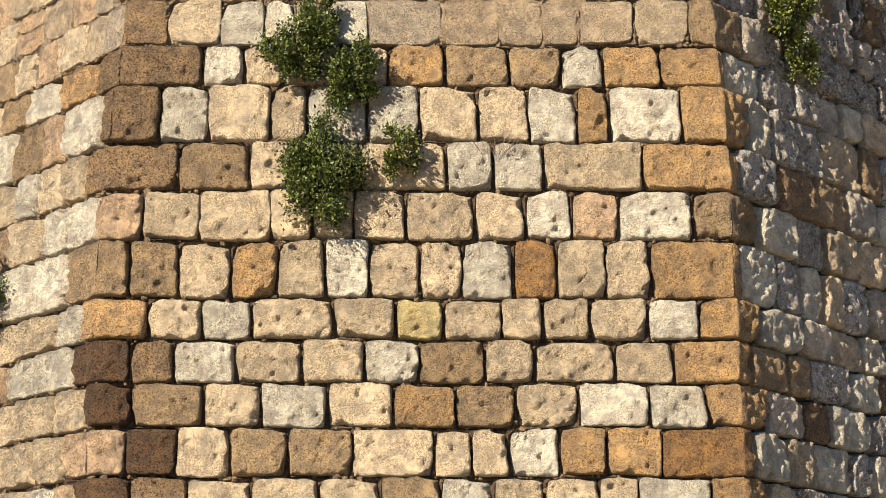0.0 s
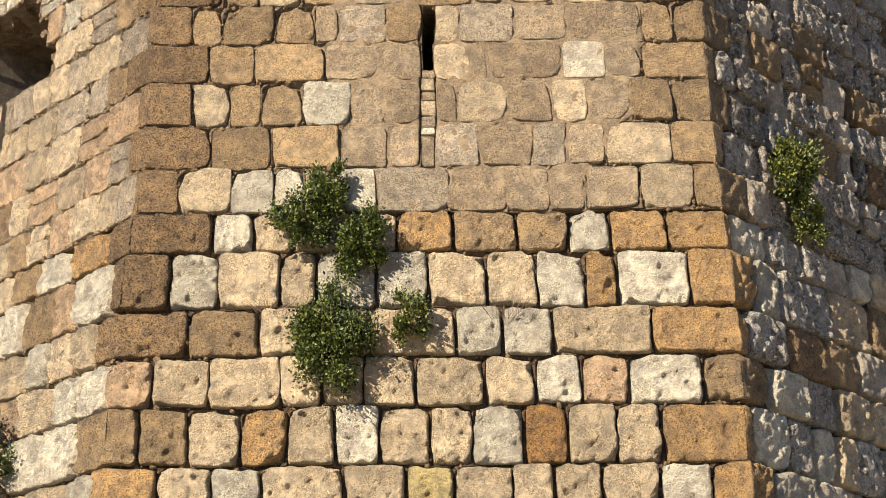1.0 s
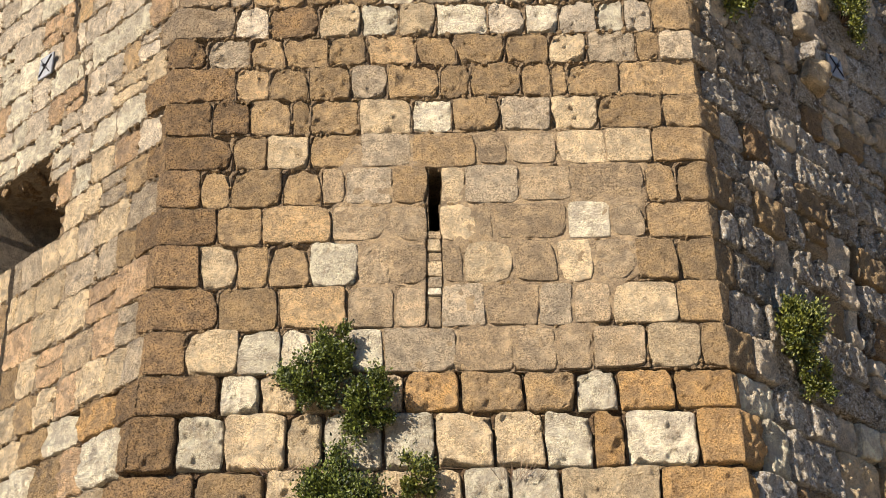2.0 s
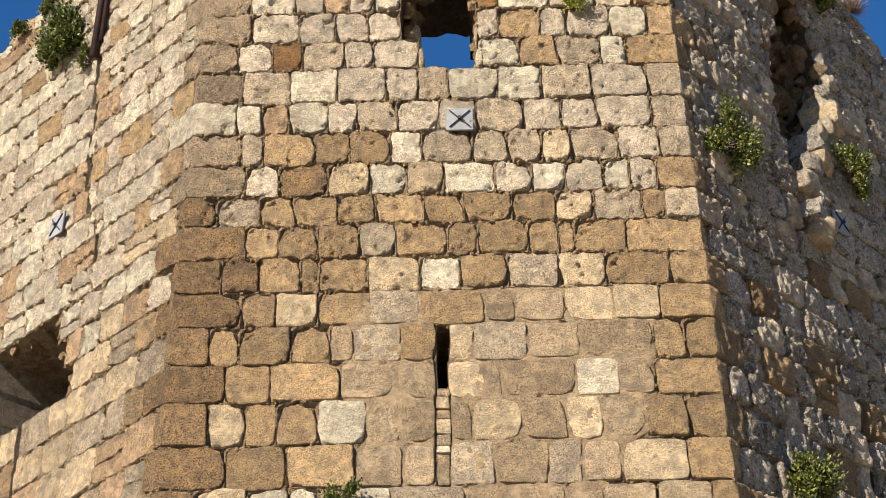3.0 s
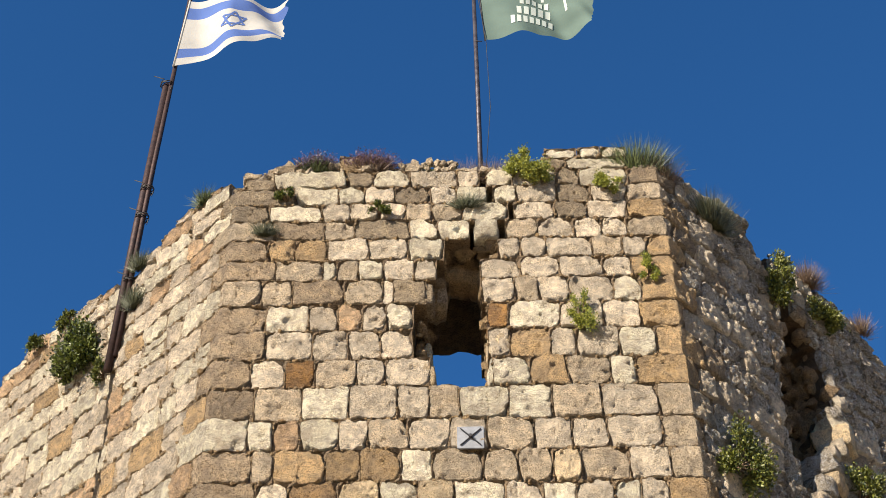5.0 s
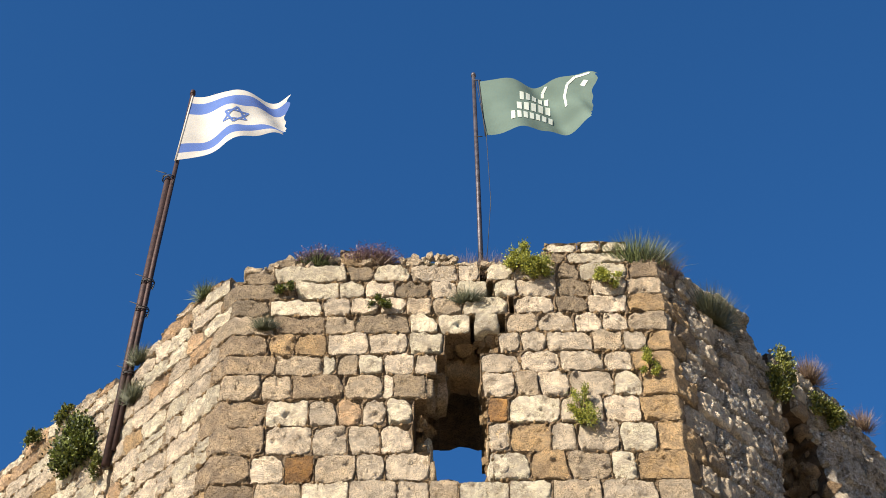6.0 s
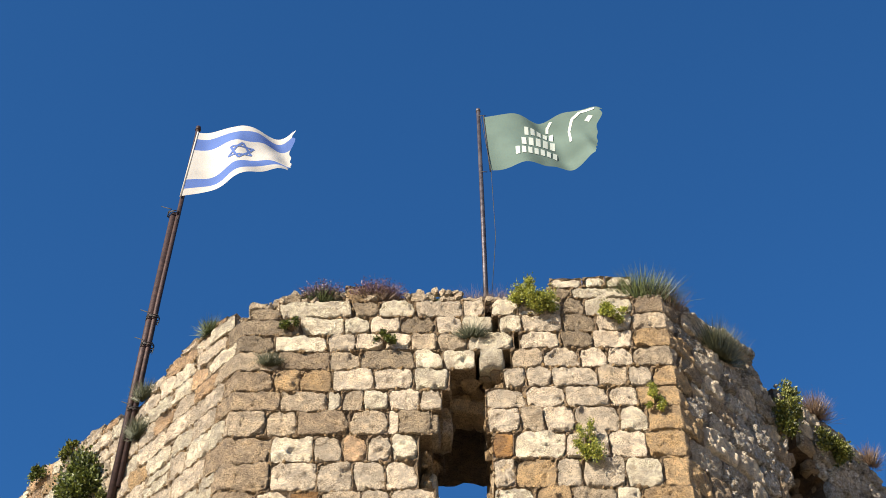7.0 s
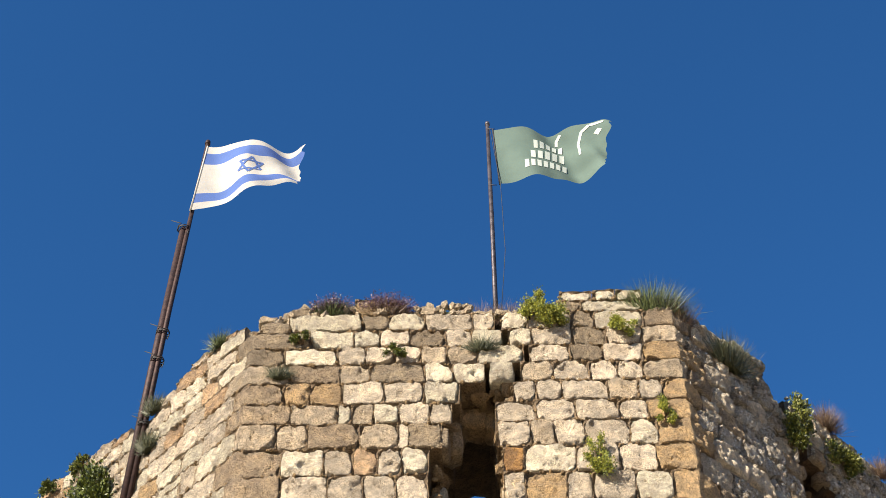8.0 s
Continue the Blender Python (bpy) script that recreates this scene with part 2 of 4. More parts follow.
def stone_mesh(u0, u1, z0, z1, out, style, corner=None):
    """One hewn block: a bulging, uneven face with worn edges and sides that run back into the wall."""
    worn, bulge, rough, step = style
    w, h = u1 - u0, z1 - z0
    e = min(worn, w * 0.3, h * 0.3)

    def lines(a, b):
        n = max(1, round((b - a - 2 * e) / step))
        return [a, *(a + e + (b - a - 2 * e) * i / n for i in range(n + 1)), b]

    us, zs = lines(u0, u1), lines(z0, z1)
    if corner is not None and u0 + 0.03 < corner < u1 - 0.03:
        us = sorted({u for u in us if abs(u - corner) > 0.02} | {corner - 0.006, corner, corner + 0.006})
    nu, nz = len(us), len(zs)
    seed = Vector((rng.random() * 50, rng.random() * 50, rng.random() * 50))
    tilt_u, tilt_z = rng.uniform(-1, 1) * bulge * 0.6, rng.uniform(-1, 1) * bulge * 0.6
    # worn corners: most are nearly sharp, some are knocked off
    cut = [0.006 if worn < 0.01 else min(0.28 * min(w, h), rng.uniform(0.012, 0.035) if rng.random() < (0.7 if z0 < 9.5 else 0.6) else rng.uniform(0.04, 0.095)) for _ in range(4)]
    skew = [rng.uniform(-0.35, 1) * worn * 1.5 for _ in range(4)]
    verts, faces, rim = [], [], []
    for j, z in enumerate(zs):
        for i, u in enumerate(us):
            a, b = (u - u0) / w, (z - z0) / h
            border = i in (0, nu - 1) or j in (0, nz - 1)
            near_u, near_z = min(u - u0, u1 - u), min(z - z0, z1 - z)
            c = cut[(a > 0.5) + 2 * (b > 0.5)]
            pull = max(0.0, 1 - (near_u + near_z) / (2.2 * c)) * c * 0.55
            edge = max(0.0, 1 - min(near_u, near_z) / 0.06)
            p = Vector((u, z, out)) + seed
            shake = edge * worn * 0.55
            uu = u + pull * (1 if a < 0.5 else -1) + (shake * noise.noise(p * 9) if near_u < near_z else 0) + skew[0] * (1 - b) * (1 - a) - skew[1] * b * a
            zz = z + pull * (1 if b < 0.5 else -1) + (shake * noise.noise(p * 8 + seed) if near_z <= near_u else 0) + skew[2] * (1 - a) * (1 - b) - skew[3] * a * b
            o = out + bulge * (1 - (2 * a - 1) ** 4) * (1 - (2 * b - 1) ** 4) + (tilt_u * (2 * a - 1) + tilt_z * (2 * b - 1) if corner is None else 0.0)
            calm = 1.0 if corner is None else min(1.0, 0.15 + abs(u - corner) / 0.16)     # the arris of a quoin stays straight
            o += calm * (noise.noise(p * 5.0) * 0.8 + noise.fractal(p * 12, 0.7, 2.1, 2) * 0.7 - abs(noise.noise(p * 8 + seed)) * 0.8 - abs(noise.noise(p * 19 - seed)) * 0.55) * rough
            o -= max(0.0, 1 - min(near_u, near_z) / (1.7 * e)) ** 2 * e * (0.75 if z0 < 7.0 else 0.55)
            if corner is not None and abs(u - corner) < 1e-6:
                uu = corner_left(zz) if corner < 0 else corner_right(zz)
                o -= 0.003
            verts.append(on_wall(uu, zz, o))
    for j in range(nz - 1):
        for i in range(nu - 1):
            q = j * nu + i
            faces.append((q, q + 1, q + nu + 1, q + nu))
    ring = [i for i in range(nu)] + [j * nu + nu - 1 for j in range(1, nz)] + [(nz - 1) * nu + i for i in range(nu - 2, -1, -1)] + [j * nu for j in range(nz - 2, 0, -1)]
    first = len(verts)
    for q in ring:
        u, z = us[q % nu], zs[q // nu]
        k = corner is not None and abs(u - corner) < 1e-6
        verts.append(on_wall((corner_left(z) if corner < 0 else corner_right(z)) if k else u, z, -0.15))
    n = len(ring)
    for k in range(n):
        faces.append((ring[k], first + k, first + (k + 1) % n, ring[(k + 1) % n]))
    middle = sum(verts, Vector()) / len(verts)
    return [tuple(v - middle) for v in verts], faces, middle


# How the masonry is worked: edge wear, bulge, roughness of the face, spacing of the facets.
PILLOW = (0.018, 0.008, 0.040, 0.019)
SQUARED = (0.012, 0.004, 0.026, 0.021)
FLUSH = (0.010, 0.004, 0.018, 0.026)
RAGGED = (0.013, 0.004, 0.038, 0.020)
CRUMBLED = (0.015, 0.003, 0.034, 0.022)

# Courses of the front wall, from below: foot, head, kind of each block, and the joints along x. A dot is an opening.
COURSES = []


def course(foot, head, kinds, *joints):
    COURSES.append((foot, head, kinds, joints))


course(2.95, 3.31, "Bbccctwcccwo", -2.82, -2.49, -2.04, -1.53, -0.99, -0.50, 0.00, 0.41, 0.83, 1.26, 1.57, 2.13, 2.38)
course(3.31, 3.71, "pBcttcccwooO", -2.84, -2.55, -2.15, -1.72, -1.25, -0.73, -0.07, 0.24, 0.53, 0.95, 1.31, 1.76, 2.38)
course(3.71, 4.08, "Btcwcotcwwo", -2.90, -2.51, -1.96, -1.48, -0.94, -0.40, 0.11, 0.59, 1.10, 1.67, 2.14, 2.38)
course(4.08, 4.44, "Bbwccwtccco", -2.82, -2.55, -2.21, -1.69, -1.16, -0.65, -0.20, 0.34, 0.73, 1.40, 1.89, 2.39)
course(4.44, 4.79, "ocwccyccccwo", -2.86, -2.43, -1.98, -1.58, -0.92, -0.40, 0.00, 0.48, 0.81, 1.21, 1.69, 2.11, 2.40)
course(4.79, 5.29, "ttcocwccwOcco", -2.86, -2.60, -2.19, -1.76, -1.37, -0.98, -0.62, -0.20, 0.16, 0.59, 0.94, 1.35, 1.73, 2.41)
course(5.29, 5.72, "pcccccccwpwt", -2.82, -2.51, -2.03, -1.45, -1.09, -0.74, -0.32, 0.27, 0.68, 1.07, 1.45, 2.08, 2.42)
course(5.72, 6.15, "btcccwwco", -2.84, -2.23, -1.62, -1.26, -0.69, 0.03, 0.42, 0.84, 1.67, 2.41)
course(6.15, 6.66, "bwccwwccwowo", -2.86, -2.42, -1.99, -1.47, -1.15, -0.64, -0.20, 0.30, 0.73, 1.14, 1.41, 2.02, 2.39)
course(6.66, 7.03, "bwcccottwoo", -2.85, -2.05, -1.71, -1.38, -0.89, -0.46, 0.02, 0.56, 1.01, 1.37, 1.86, 2.36)
course(7.06, 7.45, "bcwwcwmmmmnct", -2.69, -2.37, -1.91, -1.54, -1.28, -1.03, -0.65, 0.00, 0.49, 0.89, 1.18, 1.66, 2.12, 2.32)
course(7.45, 7.86, "btonm.mmmnct", -2.69, -2.11, -1.58, -0.98, -0.54, -0.25, -0.13, 0.25, 0.73, 1.03, 1.37, 1.94, 2.30)
course(7.86, 8.29, "bctownm.mcmcntt", -2.67, -2.30, -1.95, -1.68, -1.31, -0.88, -0.57, -0.25, -0.13, 0.07, 0.49, 0.91, 1.22, 1.61, 1.98, 2.31)
course(8.29, 8.67, "btonm.cnmwmt", -2.68, -2.15, -1.76, -1.12, -0.62, -0.24, -0.14, 0.19, 0.34, 1.02, 1.41, 1.73, 2.30)
course(8.67, 9.07, "btttmmt.cmnmtt", -2.66, -2.32, -2.05, -1.58, -1.23, -1.00, -0.57, -0.24, -0.13, 0.09, 0.60, 1.09, 1.75, 2.03, 2.31)
course(9.07, 9.44, "btctmtmncct", -2.63, -2.06, -1.74, -1.34, -0.87, -0.39, 0.21, 0.50, 0.94, 1.41, 1.83, 2.32)
course(9.47, 9.82, "bbottcwttctt", -2.61, -2.26, -1.91, -1.53, -1.35, -0.88, -0.39, -0.02, 0.44, 0.91, 1.36, 1.94, 2.28)
course(9.82, 10.19, "bottttttttto", -2.60, -2.06, -1.74, -1.38, -0.97, -0.61, -0.12, 0.17, 0.64, 0.93, 1.09, 1.58, 2.28)
course(10.19, 10.53, "btottotttcttt", -2.60, -2.35, -1.94, -1.61, -1.19, -0.82, -0.35, 0.03, 0.49, 0.93, 1.29, 1.77, 1.99, 2.28)
course(10.53, 10.89, "bcbcwcwcwcwct", -2.61, -2.10, -1.77, -1.29, -0.87, -0.51, -0.16, 0.34, 0.70, 1.04, 1.40, 1.66, 1.93, 2.27)
course(10.89, 11.28, "btottwtttctct", -2.64, -2.15, -1.95, -1.42, -1.08, -0.69, -0.38, 0.13, 0.48, 0.82, 1.10, 1.57, 1.98, 2.28)
course(11.28, 11.67, "wwpwctcctccct", -2.62, -2.22, -1.96, -1.70, -1.31, -1.03, -0.61, -0.19, 0.18, 0.66, 1.03, 1.39, 1.93, 2.28)
course(11.71, 12.09, "btwcctwwtct", -2.63, -2.18, -1.70, -1.23, -0.72, -0.40, -0.09, 0.40, 0.84, 1.36, 1.93, 2.23)
course(12.09, 12.46, "bcOtcc.wotwt", -2.61, -2.26, -1.90, -1.59, -1.16, -0.85, -0.40, 0.25, 0.63, 1.03, 1.48, 1.74, 2.23)
course(12.46, 12.85, "bcccc.coccwo", -2.61, -2.13, -1.62, -1.26, -0.92, -0.58, 0.21, 0.43, 0.87, 1.14, 1.60, 1.97, 2.24)
course(12.85, 13.22, "bwcpcw.Owcct", -2.62, -2.14, -1.69, -1.39, -1.12, -0.86, -0.57, 0.21, 0.43, 0.98, 1.44, 1.84, 2.23)
course(13.22, 13.58, "ttbtcg.ctccwt", -2.62, -2.23, -1.89, -1.32, -0.91, -0.80, -0.44, 0.15, 0.51, 0.76, 1.10, 1.58, 1.89, 2.21)
course(13.58, 13.88, "btwtwcc.cccct", -2.62, -2.10, -1.57, -1.42, -1.19, -0.91, -0.58, -0.33, 0.14, 0.59, 1.02, 1.48, 1.82, 2.19)
course(13.87, 14.19, "booccw.ccctct", -2.64, -2.21, -1.90, -1.54, -1.08, -0.65, -0.25, 0.34, 0.60, 0.88, 1.38, 1.72, 2.00, 2.20)
course(14.17, 14.48, "tbtgww,.,tccct", -2.63, -2.17, -1.59, -1.24, -0.64, -0.33, 0.04, 0.08, 0.36, 0.43, 0.80, 1.20, 1.52, 1.80, 2.20)
course(14.47, 14.75, "gwcccttw,cgco", -2.62, -2.24, -1.64, -1.31, -1.00, -0.68, -0.40, -0.04, 0.48, 0.54, 1.00, 1.38, 1.83, 2.22)
course(14.75, 15.02, "gwwcgcw,wcgct", -2.61, -1.97, -1.46, -1.16, -0.81, -0.40, -0.11, 0.24, 0.31, 0.57, 1.02, 1.43, 1.83, 2.22)
course(15.02, 15.29, ".wgwcc,wcgwb", -2.55, -2.21, -1.37, -1.08, -0.65, -0.10, 0.15, 0.23, 0.55, 1.04, 1.31, 1.87, 2.22)


# ---------------------------------------------------------------- the courses, laid out
BLOCKS = []            # (wall, u0, u1, z0, z1, kind, style, out, corner)


def style_at(z, kind):
    if kind in "mn":
        return FLUSH
    if z < 7.0:
        return PILLOW
    if z < 9.5:
        return SQUARED
    return RAGGED


def joint_at(z, kind):
    if kind in "mn":
        return 0.030
    return 0.020 if z < 7.0 else (0.010 if z < 9.5 else 0.011)


# Tops of the side walls, by the distance from the front corner.
LEFT_TOP = [(0, 15.10), (0.3, 15.22), (0.6, 15.36), (0.95, 15.44), (1.18, 15.38), (1.25, 15.24), (1.7, 15.22), (1.98, 14.98), (2.3, 15.03), (2.7, 15.16), (3.2, 15.27),
            (3.8, 15.36), (4.3, 15.35), (4.6, 15.24), (5.0, 15.0)]
RIGHT_TOP = [(0, 15.40), (0.4, 15.44), (0.95, 15.48), (1.4, 15.58), (1.6, 15.56), (1.82, 15.40), (1.90, 15.05), (2.05, 14.80), (2.2, 15.05), (2.32, 15.27), (2.6, 15.32), (3.1, 15.30),
             (3.5, 15.27), (4.0, 15.14), (4.3, 14.86), (5.0, 14.6)]
HOLLOW_EDGE = [(9.05, 1.80), (9.2, 1.72), (9.4, 1.74), (9.6, 1.92), (9.9, 2.02), (10.1, 2.18), (10.2, 2.4)]
CRACK = [(10.6, 1.60), (10.9, 1.66), (11.4, 1.84), (11.9, 2.03), (12.6, 2.02), (13.1, 2.08), (13.7, 2.16)]


def open_on_left(d, z):
    """Hollow broken into the left wall, the walled-up slit under it, and a crack that runs down from the flagpole's foot."""
    if 9.05 < z < 10.2:
        return between(HOLLOW_EDGE, z) + 0.03 * math.sin(z * 17) < d < 3.5
    if 10.6 < z < 13.7:
        return abs(d - between(CRACK, z) - 0.03 * math.sin(z * 7.3)) < 0.030 + 0.018 * math.sin(z * 4.4)
    return 7.6 < z < 9.05 and 2.60 < d < 2.70


BREACH_L = [(10.7, 1.84), (11.2, 1.93), (11.6, 1.92), (12.4, 1.76), (13.3, 1.80), (13.6, 1.95), (13.9, 2.10), (14.2, 2.13), (14.6, 2.03), (14.9, 1.98)]
BREACH_R = [(10.7, 2.05), (11.3, 2.07), (11.7, 2.12), (12.1, 2.42), (12.6, 2.68), (13.0, 2.82), (13.6, 2.86), (13.9, 2.82), (14.3, 2.74), (14.5, 2.50), (14.7, 2.30), (14.9, 2.20)]


def open_on_right(d, z):
    """The breach in the right wall, and the narrow slit below it."""
    if 10.75 < z < 14.95:
        return between(BREACH_L, z) < d < between(BREACH_R, z)
    return 7.35 < z < 8.95 and 2.36 < d < 2.45


def side_blocks(sign, start, z0, z1, number):
    """Blocks of one course along a side wall, from the quoin on."""
    wall = "left" if sign < 0 else "right"
    zm, d = (z0 + z1) / 2, start
    corner = corner_left(zm) if sign < 0 else corner_right(zm)
    low = zm < 7.0
    while d < SIDE:
        w = rng.uniform(0.32, 0.66) if low else rng.uniform(0.26, 0.60)
        if SIDE - d - w < 0.2:
            w = SIDE - d
        hollow = open_on_left if sign < 0 else open_on_right
        spans = [(d, d + w)]
        for edge in range(1, 40):          # trim the block where an opening cuts it
            x = d + w * edge / 40
            if hollow(x, zm) != hollow(d + w * (edge - 1) / 40, zm):
                spans = [*spans[:-1], (spans[-1][0], x), (x, d + w)]
        for a, b in spans:
            top = between(LEFT_TOP if sign < 0 else RIGHT_TOP, (a + b) / 2)
            if b - a < 0.05 or z0 > top - 0.07:
                continue
            head = min(z1, top + rng.uniform(-0.03, 0.03))
            if hollow((a + b) / 2, zm):
                BLOCKS.append((wall, sign * a + corner, sign * b + corner, z0, z1, "hollow", None, 0, None))
                continue
            if sign < 0:
                kind = rng.choice("ccwpcwctc" if low else ("cTcpcTtYcn" if zm < 9.6 else "wwCcwCCpcwY"))
                if zm < 8 and rng.random() < 0.05:
                    kind = "o"
            else:
                kind = rng.choice("wlcwwtCl" if low else ("klktlCk" if zm < 10.8 else "klClkCl"))
                if rng.random() < 0.06:
                    kind = "b"
            heights = [(z0, head)]
            if not low and head - z0 > 0.27 and rng.random() < 0.12:
                m = z0 + (head - z0) * rng.uniform(0.4, 0.6)
                heights = [(z0, m), (m, head)]
            if zm > 10.5:
                kind = DUSTY.get(kind, kind)
            for p, q in heights:
                out = rng.uniform(-0.015, 0.02) if low else rng.uniform(-0.015, 0.012)
                if sign > 0:
                    out = rng.uniform(-0.02, 0.03)
                u0, u1 = sorted((sign * a + corner, sign * b + corner))
                BLOCKS.append((wall, u0, u1, p, q, kind, style_at(zm, "c") if sign < 0 else CRUMBLED, out, None))
        d += w


def lay(z0, z1, kinds, joints, number):
    zm = (z0 + z1) / 2
    l, r = corner_left(zm), corner_right(zm)
    wrap_l = (0.16, 0.42, 0.10, 0.30)[number % 4] + rng.uniform(-0.04, 0.06)
    wrap_r = (0.34, 0.14, 0.42, 0.20)[number % 4] + rng.uniform(-0.04, 0.06)
    joints = list(joints)
    joints[0], joints[-1] = l, r
    for i, kind in enumerate(kinds):
        a, b, corner = joints[i], joints[i + 1], None
        if i == 0:
            a, corner = l - wrap_l, l
        if i == len(kinds) - 1:
            b, corner = r + wrap_r, r
        if kind == ".":
            BLOCKS.append(("front", a, b, z0, z1, "open", None, 0, None))
            continue
        if kind == ",":
            BLOCKS.append(("front", a, b, z0, z1, "hollow", None, 0, None))
            continue
        if 12.0 < zm < 14.2 and i == len(kinds) - 1 and kind == "t":
            kind = "o"
        if rng.random() < (zm - 9.4) / 2.0 or (zm > 7.04 and kind == "o"):      # bleached little by little with the height
            kind = DUSTY.get(kind, kind)
        out = 0.0
        if kind not in "mn":
            out = rng.uniform(-0.012, 0.022) if zm < 7 else rng.uniform(-0.010, 0.012)
        style = style_at(zm, kind)
        if 7.05 < zm < 9.5 and -1.0 < (a + b) / 2 < 1.72:
            style, out = FLUSH, rng.uniform(-0.004, 0.008)
            kind = rng.choice("mmnT") if kind == "m" else kind
        BLOCKS.append(("front", a, b, z0 + rng.uniform(-0.008, 0.008), z1 + rng.uniform(-0.008, 0.008), kind, style, out, corner))
    side_blocks(-1, wrap_l, z0, z1, number)
    side_blocks(1, wrap_r, z0, z1, number)


# The hidden foot of the tower, below the courses in view.
z, number = 0.0, 0
for height in (0.40, 0.38, 0.36, 0.40, 0.37, 0.36, 0.34, 0.34):
    joints, kinds = [corner_left(z)], ""
    while joints[-1] < corner_right(z) - 0.75:
        joints.append(joints[-1] + rng.uniform(0.35, 0.62))
        kinds += rng.choice("cctwo")
    joints.append(corner_right(z))
    kinds += "o"
    lay(z, z + height, kinds, joints, number)
    z, number = z + height, number + 1
for i, (z0, z1, kinds, joints) in enumerate(COURSES):
    lay(COURSES[i - 1][1] if i else z, z1, kinds, joints, i)
for number, (z0, z1) in enumerate(((15.29, 15.46), (15.46, 15.62))):
    side_blocks(-1, 0.10 + 0.2 * number, z0, z1, number)
    side_blocks(1, 0.10, z0, z1, number)
# cap stones that are left of a higher course
for a, b, z0, z1, kind in ((0.90, 1.16, 15.29, 15.47, "g"), (1.16, 1.86, 15.29, 15.48, "w"), (0.93, 1.30, 15.47, 15.64, "w"), (1.32, 1.58, 15.48, 15.65, "w"),
                           (1.59, 1.88, 15.48, 15.66, "w"), (-1.47, -1.22, 15.29, 15.56, "t")):
    BLOCKS.append(("front", a, b, z0, z1, kind, RAGGED, -0.02, None))


# ---------------------------------------------------------------- walls as things, with bands of masonry that hold the blocks
WALL_LABEL = {
    "front": "sunlit limestone tower wall of cream and tan blocks, eroded joints",
    "left": "sunlit limestone tower side wall with a broken hollow",
    "right": "shaded grey limestone tower side wall with lichen and a breach",
}
BANDS = (("lower", 0.0, 7.04), ("middle", 7.04, 11.3), ("upper", 11.3, 17.0))
walls, bands, cores = {}, {}, {}
for wall in WALL_LABEL:
    walls[wall] = tagged(new("wall_" + wall), WALL_LABEL[wall], "tower wall", kind="structure")
    for band, _, _ in BANDS:
        cores[wall, band] = ([], [])


def band_of(z):
    return next(n for n, a, b in BANDS if a <= z < b)


def core_block(store, u0, u1, z0, z1, out, deep):
    """The wall's mortared core behind one block: from out in front of (or behind) the face to deep inside."""
    verts, faces = store
    nu, nz = max(1, round((u1 - u0) / 0.05)), max(1, round((z1 - z0) / 0.05))
    first = len(verts)
    for j in range(nz + 1):
        for i in range(nu + 1):
            u, z = u0 + (u1 - u0) * i / nu, z0 + (z1 - z0) * j / nz
            p = Vector((u, z, 7.7))
            behind = 0.0 if min(i, nu - i, j, nz - j) == 0 else 0.07
            verts.append(tuple(on_wall(u, z, out - behind + 0.026 * noise.noise(p * 7) + 0.014 * noise.noise(p * 19))))
    n = nu + 1
    for j in range(nz):
        for i in range(nu):
            q = first + j * n + i
            faces.append((q, q + 1, q + n + 1, q + n))
    ring = [*range(n), *(j * n + nu for j in range(1, nz + 1)), *(nz * n + i for i in range(nu - 1, -1, -1)), *(j * n for j in range(nz - 1, 0, -1))]
    q = len(verts)
    for k in ring:
        verts.append(tuple(inner(u0 + (u1 - u0) * (k % n) / nu, z0 + (z1 - z0) * (k // n) / nz, deep)))
    m = len(ring)
    for k in range(m):
        faces.append((first + ring[k], q + k, q + (k + 1) % m, first + ring[(k + 1) % m]))
    faces.append(tuple(range(q, q + m)))


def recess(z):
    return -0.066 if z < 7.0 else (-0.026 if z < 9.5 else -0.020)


for wall, u0, u1, z0, z1, kind, style, out, corner in BLOCKS:
    store = cores[wall, band_of((z0 + z1) / 2)]
    if kind == "open":
        continue
    zm = (z0 + z1) / 2
    if kind == "hollow":
        a, b = sorted((u0, u1))
        core_block(store, a, b, z0, z1, ({"front": -0.75, "left": -1.1 if zm < 10.3 else -0.12, "right": -0.50}[wall]) if zm > 9.0 else -0.10, THICK)
        continue
    if corner is None:
        core_block(store, u0, u1, z0, z1, recess(zm) if wall != "right" else -0.075, THICK)
    else:
        c = corner_left(zm) if corner < 0 else corner_right(zm)
        core_block(store, u0, c, z0, z1, recess(zm), THICK)
        core_block(store, c, u1, z0, z1, recess(zm), THICK)
for (wall, band), (verts, faces) in cores.items():
    # mortar tone carries joint shade (lower band, right wall) and sun (left wall)
    bands[wall, band] = mesh_object("masonry_band", verts, faces, JOINT_SHADE if band == "lower" or wall == "right" else (SUNLIT_MORTAR if wall == "left" else MORTAR), walls[wall], "rubble mortar between the blocks", smooth=False)

for wall, u0, u1, z0, z1, kind, style, out, corner in BLOCKS:
    if style is None:
        continue
    zm = (z0 + z1) / 2
    g = (joint_at(zm, kind) if wall != "right" else 0.020) / 2
    verts, faces, middle = stone_mesh(u0 + g, u1 - g, z0 + g, z1 - g, out, style, corner)
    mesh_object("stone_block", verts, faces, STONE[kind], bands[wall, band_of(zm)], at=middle)


